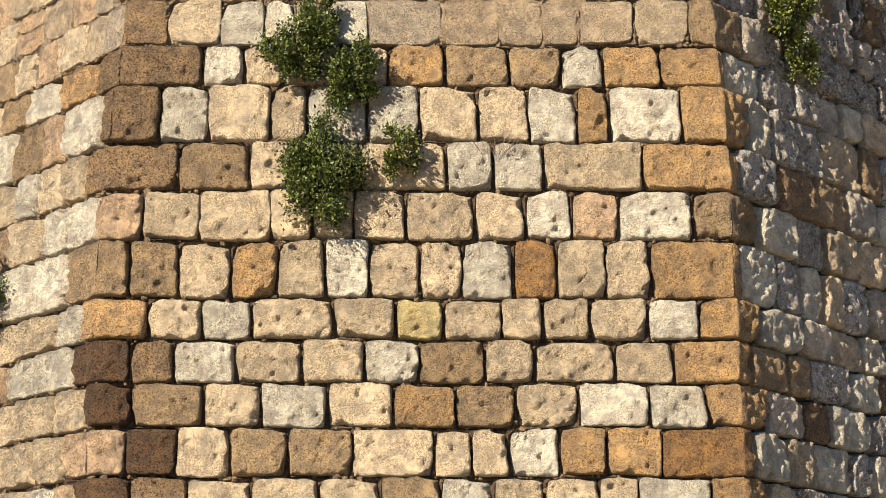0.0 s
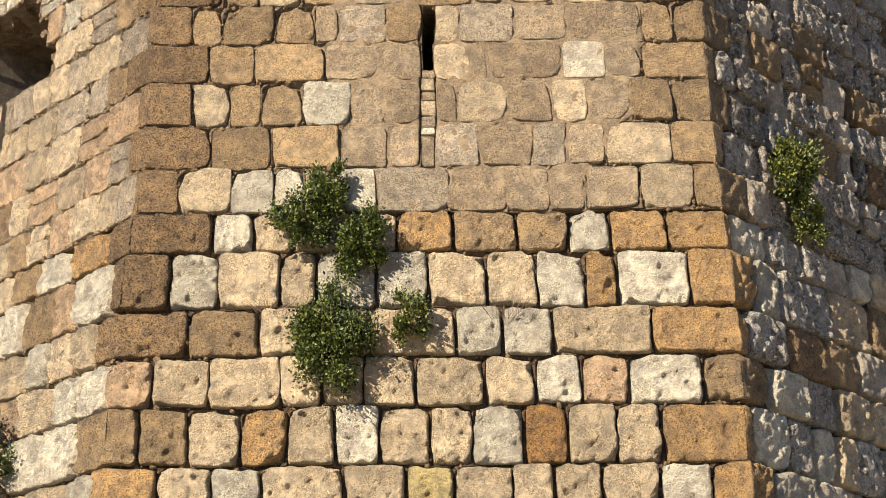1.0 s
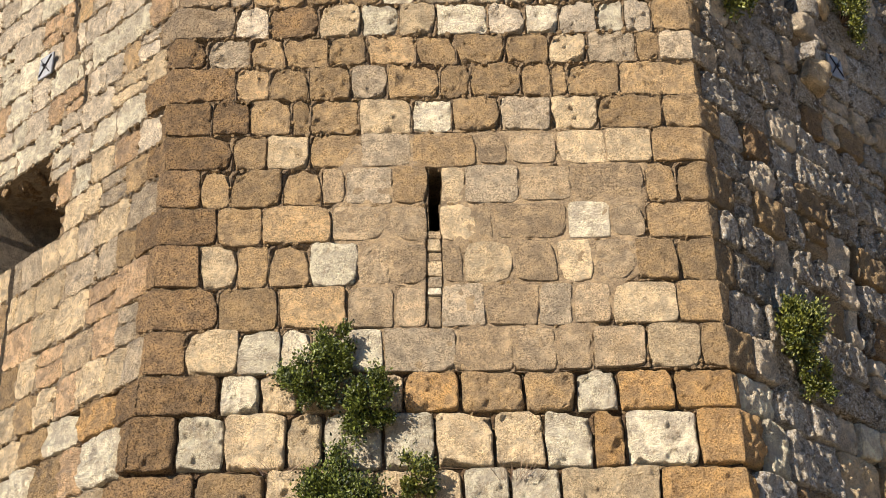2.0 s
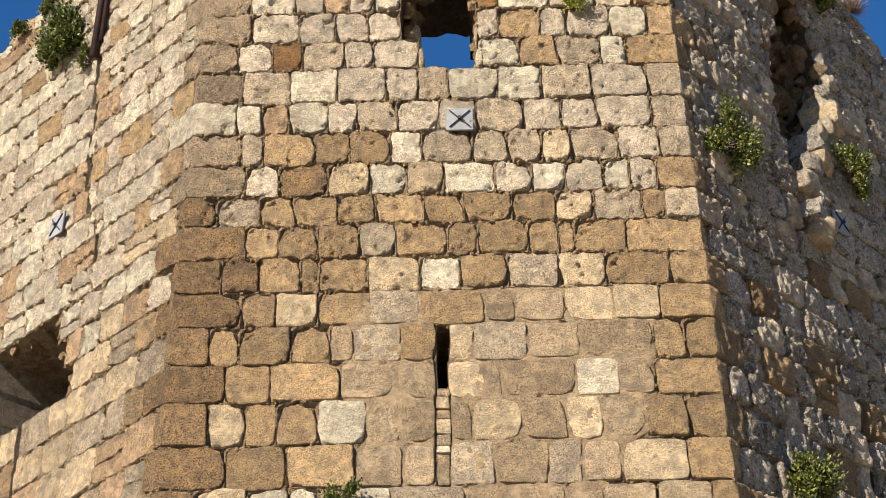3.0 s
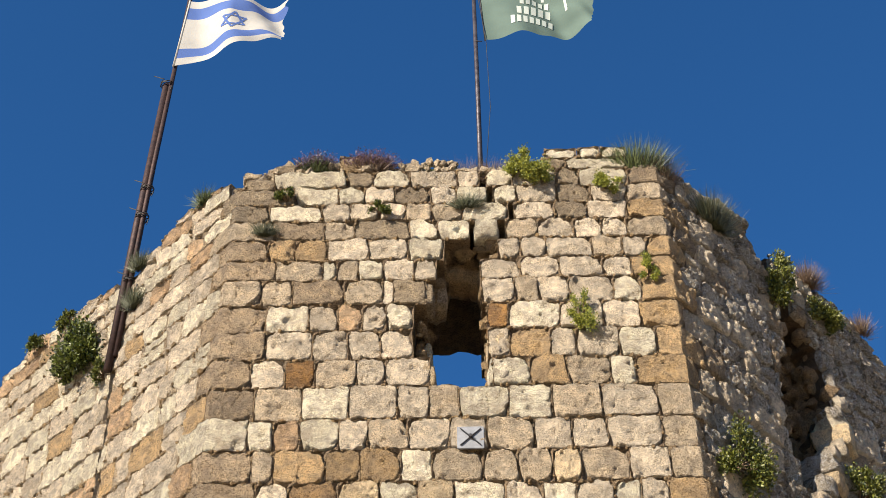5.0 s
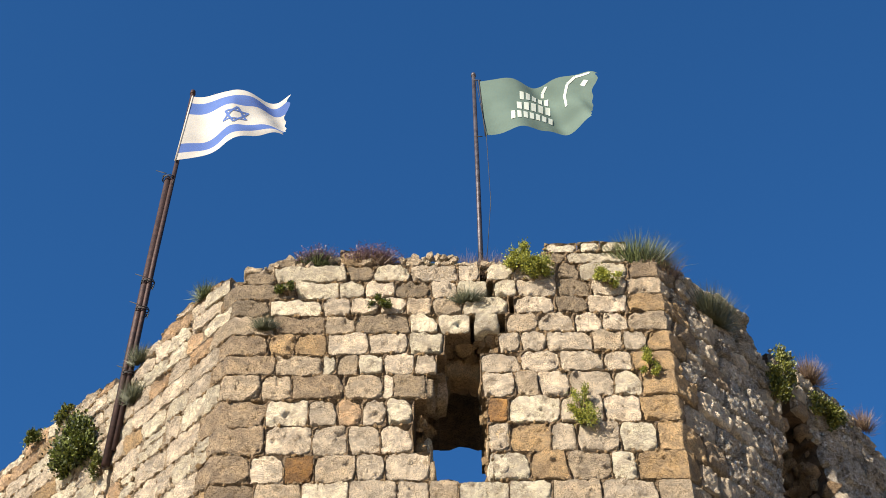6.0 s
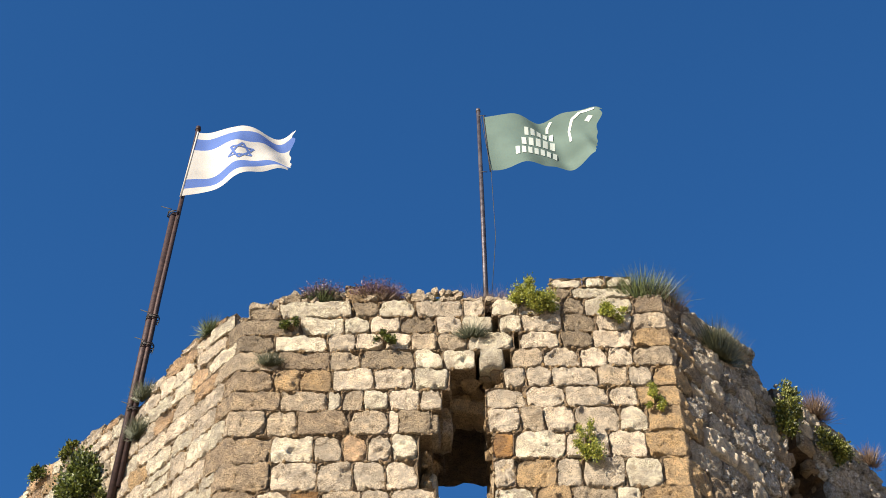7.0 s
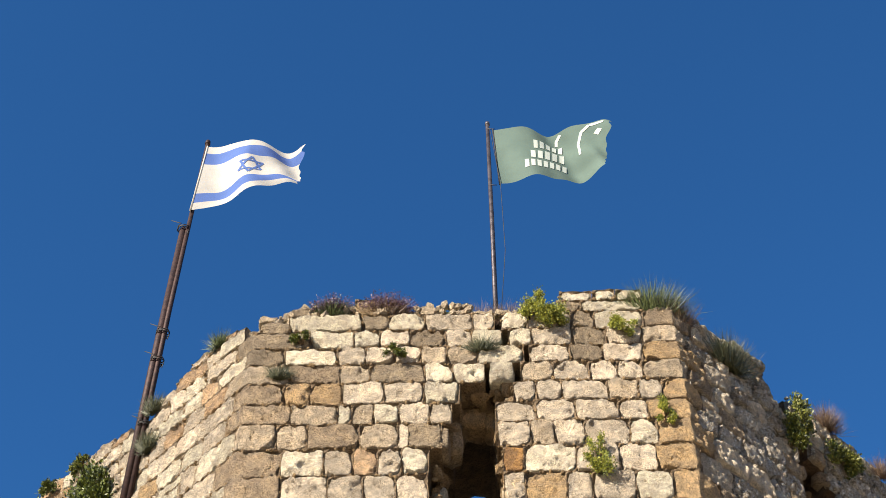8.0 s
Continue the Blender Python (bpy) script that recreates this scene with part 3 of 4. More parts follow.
# Smeared pointing mortar round the repointed blocks of the front wall: one sheet with a ragged edge, open at the slit.
PATCH = [(7.04, -0.66, 1.20), (7.44, -0.72, 1.24), (7.50, -0.98, 1.40), (7.86, -0.94, 1.50), (7.95, -0.90, 1.70), (8.3, -1.10, 1.74), (8.9, -1.22, 1.76), (9.1, -1.10, 1.84), (9.48, -0.88, 1.86)]
verts, faces, index = [], [], {}
for j in range(82):
    for i in range(105):
        u, z = -1.28 + 0.0305 * i, 7.05 + 0.03 * j
        p = Vector((u, z, 3.0))
        a, b = between([(q[0], q[1]) for q in PATCH], z), between([(q[0], q[2]) for q in PATCH], z)
        rim = min(u - a, b - u, z - 7.04, 9.48 - z) + 0.05 * noise.noise(p * 5)
        if rim < -0.03 or (-0.265 < u < -0.125 and 7.45 < z < 9.08):
            continue
        o = -0.014 + noise.noise(p * 4) * 0.009 + noise.noise(p * 13) * 0.007 + noise.noise(p * 29) * 0.003 - 0.03 * max(0.0, 1 - max(0.0, rim) / 0.06)
        index[i, j] = len(verts)
        verts.append(tuple(on_wall(u, z, o)))
for i, j in list(index):
    square = [index.get(k) for k in ((i, j), (i + 1, j), (i + 1, j + 1), (i, j + 1))]
    if None not in square:
        faces.append(tuple(square))
count = len(verts)
verts += [(x, y + 0.05, z) for x, y, z in verts]
edges = {}
for f in faces:
    for k in range(4):
        edges[f[k], f[(k + 1) % 4]] = 1
rim_faces = [(b, a, a + count, b + count) for a, b in edges if (b, a) not in edges]
mesh_object("pointing", verts, faces + rim_faces, POINTING, walls["front"], "smooth tan pointing mortar")


# ---------------------------------------------------------------- small stones in the joints, and loose rubble
ICO = bmesh.new()
bmesh.ops.create_icosphere(ICO, subdivisions=1, radius=1.0)
ICO_V = [v.co.copy() for v in ICO.verts]
ICO_F = [tuple(v.index for v in f.verts) for f in ICO.faces]
ICO.free()


def pebble(store, at, size, flat=0.8):
    verts, faces = store
    turn = Euler((rng.uniform(0, 6), rng.uniform(0, 6), rng.uniform(0, 6))).to_matrix()
    sx, sy, sz = (size * rng.uniform(0.6, 1.25) for _ in range(3))
    first = len(verts)
    for v in ICO_V:
        k = rng.uniform(0.72, 1.15)
        p = turn @ Vector((max(-0.7, min(0.7, v.x)) * sx, max(-0.75, min(0.75, v.y)) * sy, v.z * sz * flat)) * k
        verts.append(tuple(Vector(at) + p))
    faces.extend(tuple(first + i for i in f) for f in ICO_F)


for wall in walls:
    store = ([], [])
    for w, u0, u1, z0, z1, kind, style, out, corner in BLOCKS:
        if w != wall or style is None or kind in "mn" or z1 < 2.8:
            continue
        zm = (z0 + z1) / 2
        many = 1.2 if wall == "right" else 5.0 if zm < 7 else (8.0 if zm < 9.5 else 10.0)
        for _ in range(int(many * (u1 - u0) / 0.4 + rng.random())):
            u = rng.uniform(u0, u1)
            pebble(store, on_wall(u, z0, recess(zm) + rng.uniform(-0.020, 0.008)), 0.008 + 0.034 * rng.random() ** 2.2 * (1.2 if zm < 7 else 1.0))
        for _ in range(int(many * 0.35 + rng.random())):
            pebble(store, on_wall(u0, rng.uniform(z0, z1), recess(zm) + rng.uniform(-0.020, 0.008)), 0.008 + 0.024 * rng.random() ** 2)
    tagged(mesh_object("joint_rubble", *store, STONE["t" if wall != "right" else "k"], walls[wall], "small stones wedged in the joints", smooth=False), kind="stuff")

# ragged crest
crest = ([], [])
for _ in range(1300):
    side = rng.random()
    if side < 0.60:
        u = rng.uniform(-2.6, 0.9)
        top = 15.29 if u > -2.25 else 15.05 + (u + 2.6) * 0.6
        heap = 0.10 if u < -2.2 else (0.18 if u < -0.1 else 0.02)
    elif side < 0.63:
        u, top, heap = rng.uniform(1.9, 2.2), 15.29, 0.02
    elif side < 0.82:
        d = rng.uniform(0, 5)
        u, top, heap = corner_left(15) - d, between(LEFT_TOP, d) - 0.08, 0.06
    else:
        d = rng.uniform(0, 5)
        u, top, heap = corner_right(15) + d, between(RIGHT_TOP, d) - 0.08, 0.06
    deep = 0.05 + 0.6 * rng.random() ** 1.7
    size = 0.022 + 0.065 * rng.random() ** 1.8
    p = inner(u, top, deep)
    pebble(crest, (p.x, p.y, top + rng.random() * heap + size * 0.2), size)
tagged(mesh_object("crest_rubble", *crest, STONE["T"], smooth=False), "loose grey and cream rubble along the ruined wall top", "rubble", kind="stuff")

# rubble that lines the breach and the hollow
lining = ([], [])
for _ in range(340):
    z = rng.uniform(10.8, 14.7)
    a, b = between(BREACH_L, z), between(BREACH_R, z)
    d, deep = (rng.uniform(a, b), rng.uniform(0.42, 0.58)) if rng.random() < 0.5 else (rng.choice((a, b)) + rng.uniform(-0.05, 0.05), rng.uniform(0.06, 0.5))
    p = inner(corner_right(z) + d, z, deep)
    pebble(lining, p, rng.uniform(0.05, 0.16))
for _ in range(460):
    z = rng.uniform(9.0, 10.2)
    d = between(HOLLOW_EDGE, z) + rng.uniform(-0.06, 0.10)
    deep = rng.uniform(0.04, 0.9)
    kind = rng.random()
    if kind < 0.25:                          # the back and the roof
        d, deep, z = rng.uniform(1.9, 3.5), rng.uniform(0.9, 1.12), rng.uniform(9.0, 10.2)
    elif kind < 0.35:
        d, deep, z = rng.uniform(2.3, 3.5), rng.uniform(0.05, 0.9), 10.2
    elif kind < 0.75:                   # a heap on the floor of the hollow
        d = rng.uniform(1.8, 3.5)
        deep = rng.uniform(0.12, 1.0)
        z = 9.02 + rng.random() * (0.12 + 0.35 * deep)
    pebble(lining, inner(corner_left(z) - d, z, deep), rng.uniform(0.03, 0.10))
tagged(mesh_object("broken_core_rubble", *lining, RUBBLE, smooth=False), "exposed brown rubble core inside the broken walls", "rubble", kind="stuff")


# ---------------------------------------------------------------- the unseen rest of the tower, a floor added for darkness, and what is left of its roof
CENTRE = Vector((-0.18, 18.97, 0))
PLAN = [(5.84, 16.54), (5.84, 21.49), (2.30, 25.03), (-2.65, 25.03), (-6.19, 21.49), (-6.19, 16.54)]


def shrunk(p, by):
    v = Vector((p[0], p[1], 0)) - CENTRE
    return CENTRE + v * (1 - by / 5.97)


for i in range(5):
    a, b = PLAN[i], PLAN[i + 1]
    ia, ib = shrunk(a, THICK), shrunk(b, THICK)
    n = 12
    verts, faces = [], []
    for k in range(n + 1):
        f = k / n
        top = 14.4 + 0.35 * noise.noise(Vector((k * 0.7, i * 3.1, 0)))
        for q, r in ((a, b), (ia, ib)):
            x, y = q[0] + (r[0] - q[0]) * f, q[1] + (r[1] - q[1]) * f
            verts.extend(((x, y, 0), (x, y, top)))
    for k in range(n):
        q = 4 * k
        faces.extend(((q, q + 4, q + 5, q + 1), (q + 2, q + 3, q + 7, q + 6), (q + 1, q + 5, q + 7, q + 3), (q, q + 2, q + 6, q + 4)))
    faces.extend(((0, 1, 3, 2), (4 * n, 4 * n + 2, 4 * n + 3, 4 * n + 1)))
    tagged(mesh_object("wall_rear_%d" % (i + 1), verts, faces, STONE["g"], smooth=False), "weathered limestone rear wall of the tower", "tower wall", kind="structure")


def slab(name, points, z0, z1, material, label):
    n = len(points)
    verts = [(x, y, z0) for x, y in points] + [(x, y, z1) for x, y in points]
    faces = [tuple(range(n - 1, -1, -1)), tuple(range(n, 2 * n))] + [(i, (i + 1) % n, n + (i + 1) % n, n + i) for i in range(n)]
    return tagged(mesh_object(name, verts, faces, material, smooth=False), label, "slab", kind="structure")


inside = [shrunk(p, THICK - 0.05) for p in ((-2.65, 13.0), (2.30, 13.0), *PLAN)]
# unseen floor, added so that the room behind the slit stays dark
slab("floor", [(p.x, p.y) for p in inside], 11.55, 11.80, RUBBLE, "unseen rubble floor slab added to keep the tower dark below")
ragged = [(3.0 - 0.12 * k, 15.84 + 0.05 * math.sin(k * 1.9) + 0.06 * noise.noise(Vector((k * 0.8, 2, 5))) - 0.0035 * (25 - k) ** 2 * 0.12) for k in range(51)]
slab("ceiling", [(-3.1, 14.2), (2.9, 14.2), *ragged], 14.88, 15.15, RUBBLE, "remains of a broken stone vault with a ragged edge")
# two unseen walls, added to narrow the chamber and keep it dark
slab("wall_chamber_1", [(-1.5, 14.25), (-1.1, 14.25), (-1.1, 15.80), (-1.5, 15.80)], 11.8, 14.9, RUBBLE, "unseen rubble wall added to keep the upper chamber dark")
slab("wall_chamber_2", [(0.75, 14.25), (1.15, 14.25), (1.15, 15.80), (0.75, 15.80)], 11.8, 14.9, RUBBLE, "unseen rubble wall added to keep the upper chamber dark")

# the ground: one sheet, uneven near the tower
verts, faces = [], []
steps = [-3000, -600, -150, -60, -30, -22, -16, -12, -9, -6, -3, 0, 3, 6, 9, 12, 16, 22, 30, 60, 150, 600, 3000]
for y in steps:
    for x in steps:
        verts.append((x, y + 8, 0.10 * noise.noise(Vector((x * 0.13, y * 0.13, 1))) - 0.05 if abs(x) < 200 and abs(y) < 200 else -0.3))
n = len(steps)
for j in range(n - 1):
    for i in range(n - 1):
        faces.append((j * n + i, j * n + i + 1, (j + 1) * n + i + 1, (j + 1) * n + i))
tagged(mesh_object("ground", verts, faces, EARTH), "dry pale earth round the foot of the tower", "ground", kind="structure")

# ---------------------------------------------------------------- window and slits
# walled-up foot of the slit in the front wall: thin courses of small stones
z0 = 7.46
for height, kind, set_back in ((0.30, "n", 0.022), (0.07, "w", 0.012), (0.10, "T", 0.020), (0.15, "c", 0.010), (0.09, "n", 0.018), (0.12, "c", 0.012), (0.08, "n", 0.022)):
    verts, faces, middle = stone_mesh(-0.252, -0.130, z0, z0 + height, -set_back, (0.008, 0.003, 0.012, 0.02))
    mesh_object("stone_block", verts, faces, STONE[kind], bands["front", "middle"], at=middle)
    z0 += height + 0.006
# broken stones in the jambs and the head of the window
jambs = ([], [])
for _ in range(170):
    z = rng.uniform(12.1, 14.15)
    deep = rng.uniform(0.12, 0.70)
    a = between([(12.0, -0.42), (12.9, -0.52), (13.4, -0.42), (13.7, -0.30), (14.2, -0.22)], z)
    b = between([(12.0, 0.24), (13.2, 0.20), (13.6, 0.26), (14.2, 0.34)], z)
    where = rng.random()
    x = a if where < 0.4 else b
    if where > 0.72:
        x, z = rng.uniform(-0.3, 0.36), 14.17
    size = rng.uniform(0.04, 0.11)
    pebble(jambs, (x, FRONT + deep, z), size)
tagged(mesh_object("window_jamb_rubble", *jambs, STONE["t"], walls["front"], "broken stones in the window's jambs", smooth=False), kind="stuff")


def boulder(name, parent, kind, at, size, seed, round_off=0.45):
    """A single rounded block with a worn, uneven surface."""
    bm = bmesh.new()
    bmesh.ops.create_cube(bm, size=2.0)
    bmesh.ops.subdivide_edges(bm, edges=bm.edges[:], cuts=4, use_grid_fill=True)
    for v in bm.verts:
        r = v.co.normalized() * 1.22
        p = v.co.lerp(r, round_off)
        p *= 1 + 0.16 * noise.noise(p * 1.3 + Vector((seed, 0, 0))) + 0.07 * noise.noise(p * 3.7 + Vector((0, seed, 0)))
        v.co = Vector((p.x * size[0], p.y * size[1], p.z * size[2])) / 2
    ob = part(name, bm, STONE[kind], parent)
    ob.data.polygons.foreach_set("use_smooth", [True] * len(ob.data.polygons))
    ob.location = at
    return ob


for kind, at, size, seed in (("w", (0.22, 13.14, 14.33), (0.27, 0.32, 0.27), 1), ("O", (0.30, 13.24, 12.98), (0.19, 0.34, 0.36), 3),
                             ("c", (0.32, 13.20, 12.66), (0.24, 0.36, 0.28), 4), ("w", (0.32, 13.20, 12.32), (0.22, 0.36, 0.30), 5), ("w", (-0.45, 13.55, 12.72), (0.14, 0.34, 0.52), 6),
                             ("c", (-0.43, 13.22, 12.24), (0.18, 0.36, 0.34), 7), ("c", (0.24, 13.32, 13.40), (0.16, 0.30, 0.26), 8), ("t", (0.30, 13.50, 13.72), (0.34, 0.40, 0.20), 9),
                             ("g", (-0.44, 13.20, 13.38), (0.16, 0.34, 0.30), 10), ("Y", (-0.12, 13.62, 14.08), (0.34, 0.36, 0.26), 11),
                             ("Y", (0.18, 13.66, 14.06), (0.32, 0.34, 0.28), 12),
                             ("T", (-0.33, 13.45, 13.62), (0.20, 0.40, 0.34), 15), ("T", (0.36, 13.34, 13.95), (0.24, 0.40, 0.26), 16)):
    boulder("stone_block", bands["front", "upper"], kind, at, size, seed)
# weathered lumps of the core along the wall top
for k in range(17):
    x = -2.48 + 0.135 * k + rng.uniform(-0.04, 0.04)
    if -1.5 < x < -1.2:
        continue
    high = rng.uniform(0.10, 0.20) * (0.7 if x < -2.3 else 1.0)
    boulder("stone_block", bands["front", "upper"], rng.choice("gTGCTw"), (x, 13.22 + rng.uniform(-0.04, 0.12), (15.31 if x > -2.3 else 15.26) + high * 0.4), (rng.uniform(0.16, 0.30), rng.uniform(0.22, 0.36), high), 60 + k, 0.3)
# what is left of the broken top corner
for kind, at, size, seed in (("g", (-2.36, 13.22, 15.10), (0.34, 0.40, 0.22), 31), ("T", (-2.50, 13.42, 15.06), (0.30, 0.36, 0.18), 32), ("G", (-2.30, 13.55, 15.16), (0.30, 0.36, 0.26), 33),
                             ("C", (-2.62, 13.30, 15.00), (0.22, 0.30, 0.14), 34)):
    boulder("stone_block", bands["front", "upper"], kind, at, size, seed)
# sunlit stones that stand out along the far edge of the breach
for k in range(14):
    z = 10.95 + k * 0.185 + rng.uniform(-0.05, 0.05)
    d = between(BREACH_R, z) + rng.uniform(-0.06, 0.16)
    p = inner(corner_right(z) + d, z, rng.uniform(0.02, 0.16))
    big = rng.uniform(0.6, 1.2)
    ob = boulder("stone_block", bands["right", "upper"], rng.choice("wcCl"), p, (0.26 * big, 0.36 * big, 0.24 * big * rng.uniform(0.8, 1.2)), 20 + k, 0.14)
    ob.rotation_euler = (rng.uniform(-0.3, 0.3), rng.uniform(-0.4, 0.4), radians(45) + rng.uniform(-0.4, 0.4))


# ---------------------------------------------------------------- iron tie plates
def bevelled_box(size, bevel):
    bm = bmesh.new()
    bmesh.ops.create_cube(bm, size=1.0)
    bmesh.ops.scale(bm, vec=size, verts=bm.verts)
    bmesh.ops.bevel(bm, geom=bm.edges[:], offset=bevel, segments=2, affect="EDGES")
    return bm


def tie_plate(u, z, turn):
    p, n = on_wall(u, z, 0.022), normal_of(u, z)
    root = tagged(new("tie_plate"), "square grey metal tie plate with black iron cross", "tie plate", "tie plates on the tower")
    part("plate", bevelled_box((0.27, 0.022, 0.27), 0.004), PLATE, root)
    for angle in (45, -45):
        bm = bevelled_box((0.29, 0.014, 0.010), 0.002)
        bmesh.ops.rotate(bm, matrix=Matrix.Rotation(radians(angle), 3, "Y"), verts=bm.verts)
        bmesh.ops.translate(bm, vec=(0, -0.020 - 0.004 * (angle > 0), 0), verts=bm.verts)
        part("cross_bar", bm, IRON, root, "black iron bar")
    bm = bmesh.new()
    bmesh.ops.create_cone(bm, cap_ends=True, segments=6, radius1=0.022, radius2=0.020, depth=0.03)
    bmesh.ops.rotate(bm, matrix=Matrix.Rotation(radians(90), 3, "X"), verts=bm.verts)
    bmesh.ops.translate(bm, vec=(0, -0.038, 0), verts=bm.verts)
    part("nut", bm, IRON, root)
    root.matrix_world = Matrix.Translation(p) @ Matrix.Rotation(math.atan2(n.x, -n.y), 4, "Z") @ Matrix.Rotation(radians(turn), 4, "Y")


tie_plate(0.01, 11.39, 0)
tie_plate(corner_left(11.4) - 2.44, 11.38, 4)
tie_plate(corner_right(11.3) + 2.62, 11.27, -8)


# ---------------------------------------------------------------- flagpoles and flags
def smooth_tube(name, parent, points, radii, material, label="", sides=12):
    verts, faces = [], []
    tube(verts, faces, points, radii, sides)
    return mesh_object(name, verts, faces, material, parent, label)


pole = tagged(new("flagpole"), "tall rusted steel flagpole lashed to a pipe on the wall", "flagpole", "flagpoles on the tower")
pole.location = (-4.12, 14.45, 13.55)
smooth_tube("mast", pole, [(0.02, 0, 0.2), (0.07, 0, 3.4), (0.17, 0, 6.97)], [0.034, 0.034, 0.028], RUST, "dark rusted mast")
smooth_tube("pipe", pole, [(-0.05, 0.02, 0), (-0.01, 0.02, 2.5), (0.045, 0.02, 5.05)], [0.050, 0.050, 0.046], RUST, "thicker rusted support pipe")
smooth_tube("finial", pole, [(0.17, 0, 6.93), (0.17, 0, 7.0)], [0.042, 0.036], RUST)
for h in (1.35, 2.45, 2.95, 5.0):
    verts, faces = [], []
    # one wire: a loose end, three turns round mast and pipe, and the other end hanging
    coil = [(0.02 + 0.02 * h / 3 + 0.085 * math.cos(a * math.pi / 5), 0.01 + 0.075 * math.sin(a * math.pi / 5), h + 0.0028 * a + 0.010 * math.sin(a * 2.1)) for a in range(28)]
    wire = [(0.14, -0.10, h - 0.20), (0.15, -0.09, h - 0.10)] + coil + [(-0.12, -0.08, h + 0.12)]
    tube(verts, faces, wire, [0.005, 0.007] + [0.008] * 28 + [0.005], 5)
    mesh_object("wire_tie", verts, faces, WIRE, pole, "twisted black wire lashing")
# iron stays that hold the pipe to the wall
for h in (0.25, 1.2):
    smooth_tube("bracket", pole, [(-0.05, 0.02, h), (0.16, 0.16, h)], [0.014, 0.014], RUST, sides=6)

pole_two = tagged(new("flagpole"), "weathered steel flagpole standing in a crack of the wall top", "flagpole", "flagpoles on the tower")
pole_two.location = (0.19, 13.30, 14.75)
smooth_tube("mast", pole_two, [(0.0, 0, 0), (-0.02, 0, 2.2), (-0.05, 0, 4.55)], [0.032, 0.030, 0.026], WORN_STEEL)
smooth_tube("finial", pole_two, [(-0.05, 0, 4.53), (-0.05, 0, 4.58)], [0.034, 0.030], WORN_STEEL)
smooth_tube("halyard", pole_two, [(-0.02, -0.04, 4.4), (0.10, -0.05, 3.2), (0.13, -0.05, 1.9), (0.05, -0.04, 0.7)], [0.004] * 4, WIRE, "thin loose halyard", 5)
verts, faces = [], []
coil = [(0.046 * math.cos(a * math.pi / 4), 0.046 * math.sin(a * math.pi / 4), 0.55 + 0.0038 * a + 0.006 * math.sin(a)) for a in range(57)]
tube(verts, faces, coil, [0.009] * 57, 5)
mesh_object("wire_tie", verts, faces, RUST, pole_two, "rusty wire wound round the foot")
for h in (4.42, 3.22):
    smooth_tube("clip", pole_two, [(-0.05, -0.02, h), (0.05, -0.03, h - 0.02)], [0.008, 0.006], WIRE, sides=5)


def flag_place(corners, s, h, waves):
    """A point of the cloth: s along the fly, h up the hoist (0 to 1), with folds that grow towards the fly."""
    (a, b, c, d) = corners                   # hoist foot, hoist head, fly head, fly foot
    x = (a[0] + (d[0] - a[0]) * s) * (1 - h) + (b[0] + (c[0] - b[0]) * s) * h
    z = (a[1] + (d[1] - a[1]) * s) * (1 - h) + (b[1] + (c[1] - b[1]) * s) * h
    size, count, phase, slant = waves
    g = 2 * math.pi * (count * s + slant * h) + phase
    y = size * min(1.0, s * 2.2) * math.sin(g) + 0.4 * size * s * math.sin(2.3 * g + 1 + 2 * h) + 0.9 * size * s * noise.noise(Vector((s * 3.5, h * 3 + s * 2, phase)))
    z += 0.03 * math.sin(math.pi * s) * (1 if h > 0.5 else 0.4) + 0.03 * s * math.sin(g * 0.7 + 2) + 0.03 * s * noise.noise(Vector((s * 5, h * 4, phase)))
    return Vector((x, y, z))


def cloth(name, parent, corners, waves, kinds, materials, ragged=0.06, nu=56, nh=28, label=""):
    verts, faces, index = [], [], []
    for j in range(nh + 1):
        for i in range(nu + 1):
            s, h = i / nu, j / nh
            end = 1 - ragged * (0.5 + noise.noise(Vector((h * 9, 1.5, 4)))) * (i / nu) ** 6
            verts.append(tuple(flag_place(corners, s * end, h, waves)))
    for j in range(nh):
        for i in range(nu):
            q = j * (nu + 1) + i
            faces.append((q, q + 1, q + nu + 2, q + nu + 1))
            index.append(kinds((i + 0.5) / nu, (j + 0.5) / nh))
    ob = mesh_object(name, verts, faces, materials, parent, label)
    ob.data.polygons.foreach_set("material_index", index)
    return ob


def printed(name, parent, corners, waves, strips, material, label=""):
    """Marks on the cloth: strips (s0, h0, s1, h1, width) laid 4 mm in front of it."""
    verts, faces = [], []
    for s0, h0, s1, h1, width in strips:
        n = 10
        along = Vector((s1 - s0, (h1 - h0) * 0.75)).normalized()
        side = Vector((-along.y, along.x / 0.75)) * width / 2
        first = len(verts)
        for k in range(n + 1):
            f = k / n
            s, h = s0 + (s1 - s0) * f, h0 + (h1 - h0) * f
            for sign in (1, -1):
                p = flag_place(corners, s + side.x * sign, h + side.y * sign, waves)
                verts.append((p.x, p.y - 0.006, p.z))
        for k in range(n):
            q = first + 2 * k
            faces.append((q, q + 1, q + 3, q + 2))
    return mesh_object(name, verts, faces, material, parent, label)


flag = tagged(new("flag"), "frayed white and blue flag with a six-pointed star, blowing", "flag", "flags on the tower")
flag.location = (-4.03, 14.40, 18.92)
FLAG_ONE = ((0.02, 0.0), (0.10, 1.44), (1.55, 1.38), (1.50, 0.62))
WAVES_ONE = (0.15, 1.15, 0.4, 0.25)
cloth("cloth", flag, FLAG_ONE, WAVES_ONE, lambda s, h: 1 if 0.09 < h < 0.25 or 0.73 < h < 0.91 else 0, [CLOTH_WHITE, CLOTH_BLUE])
star = []
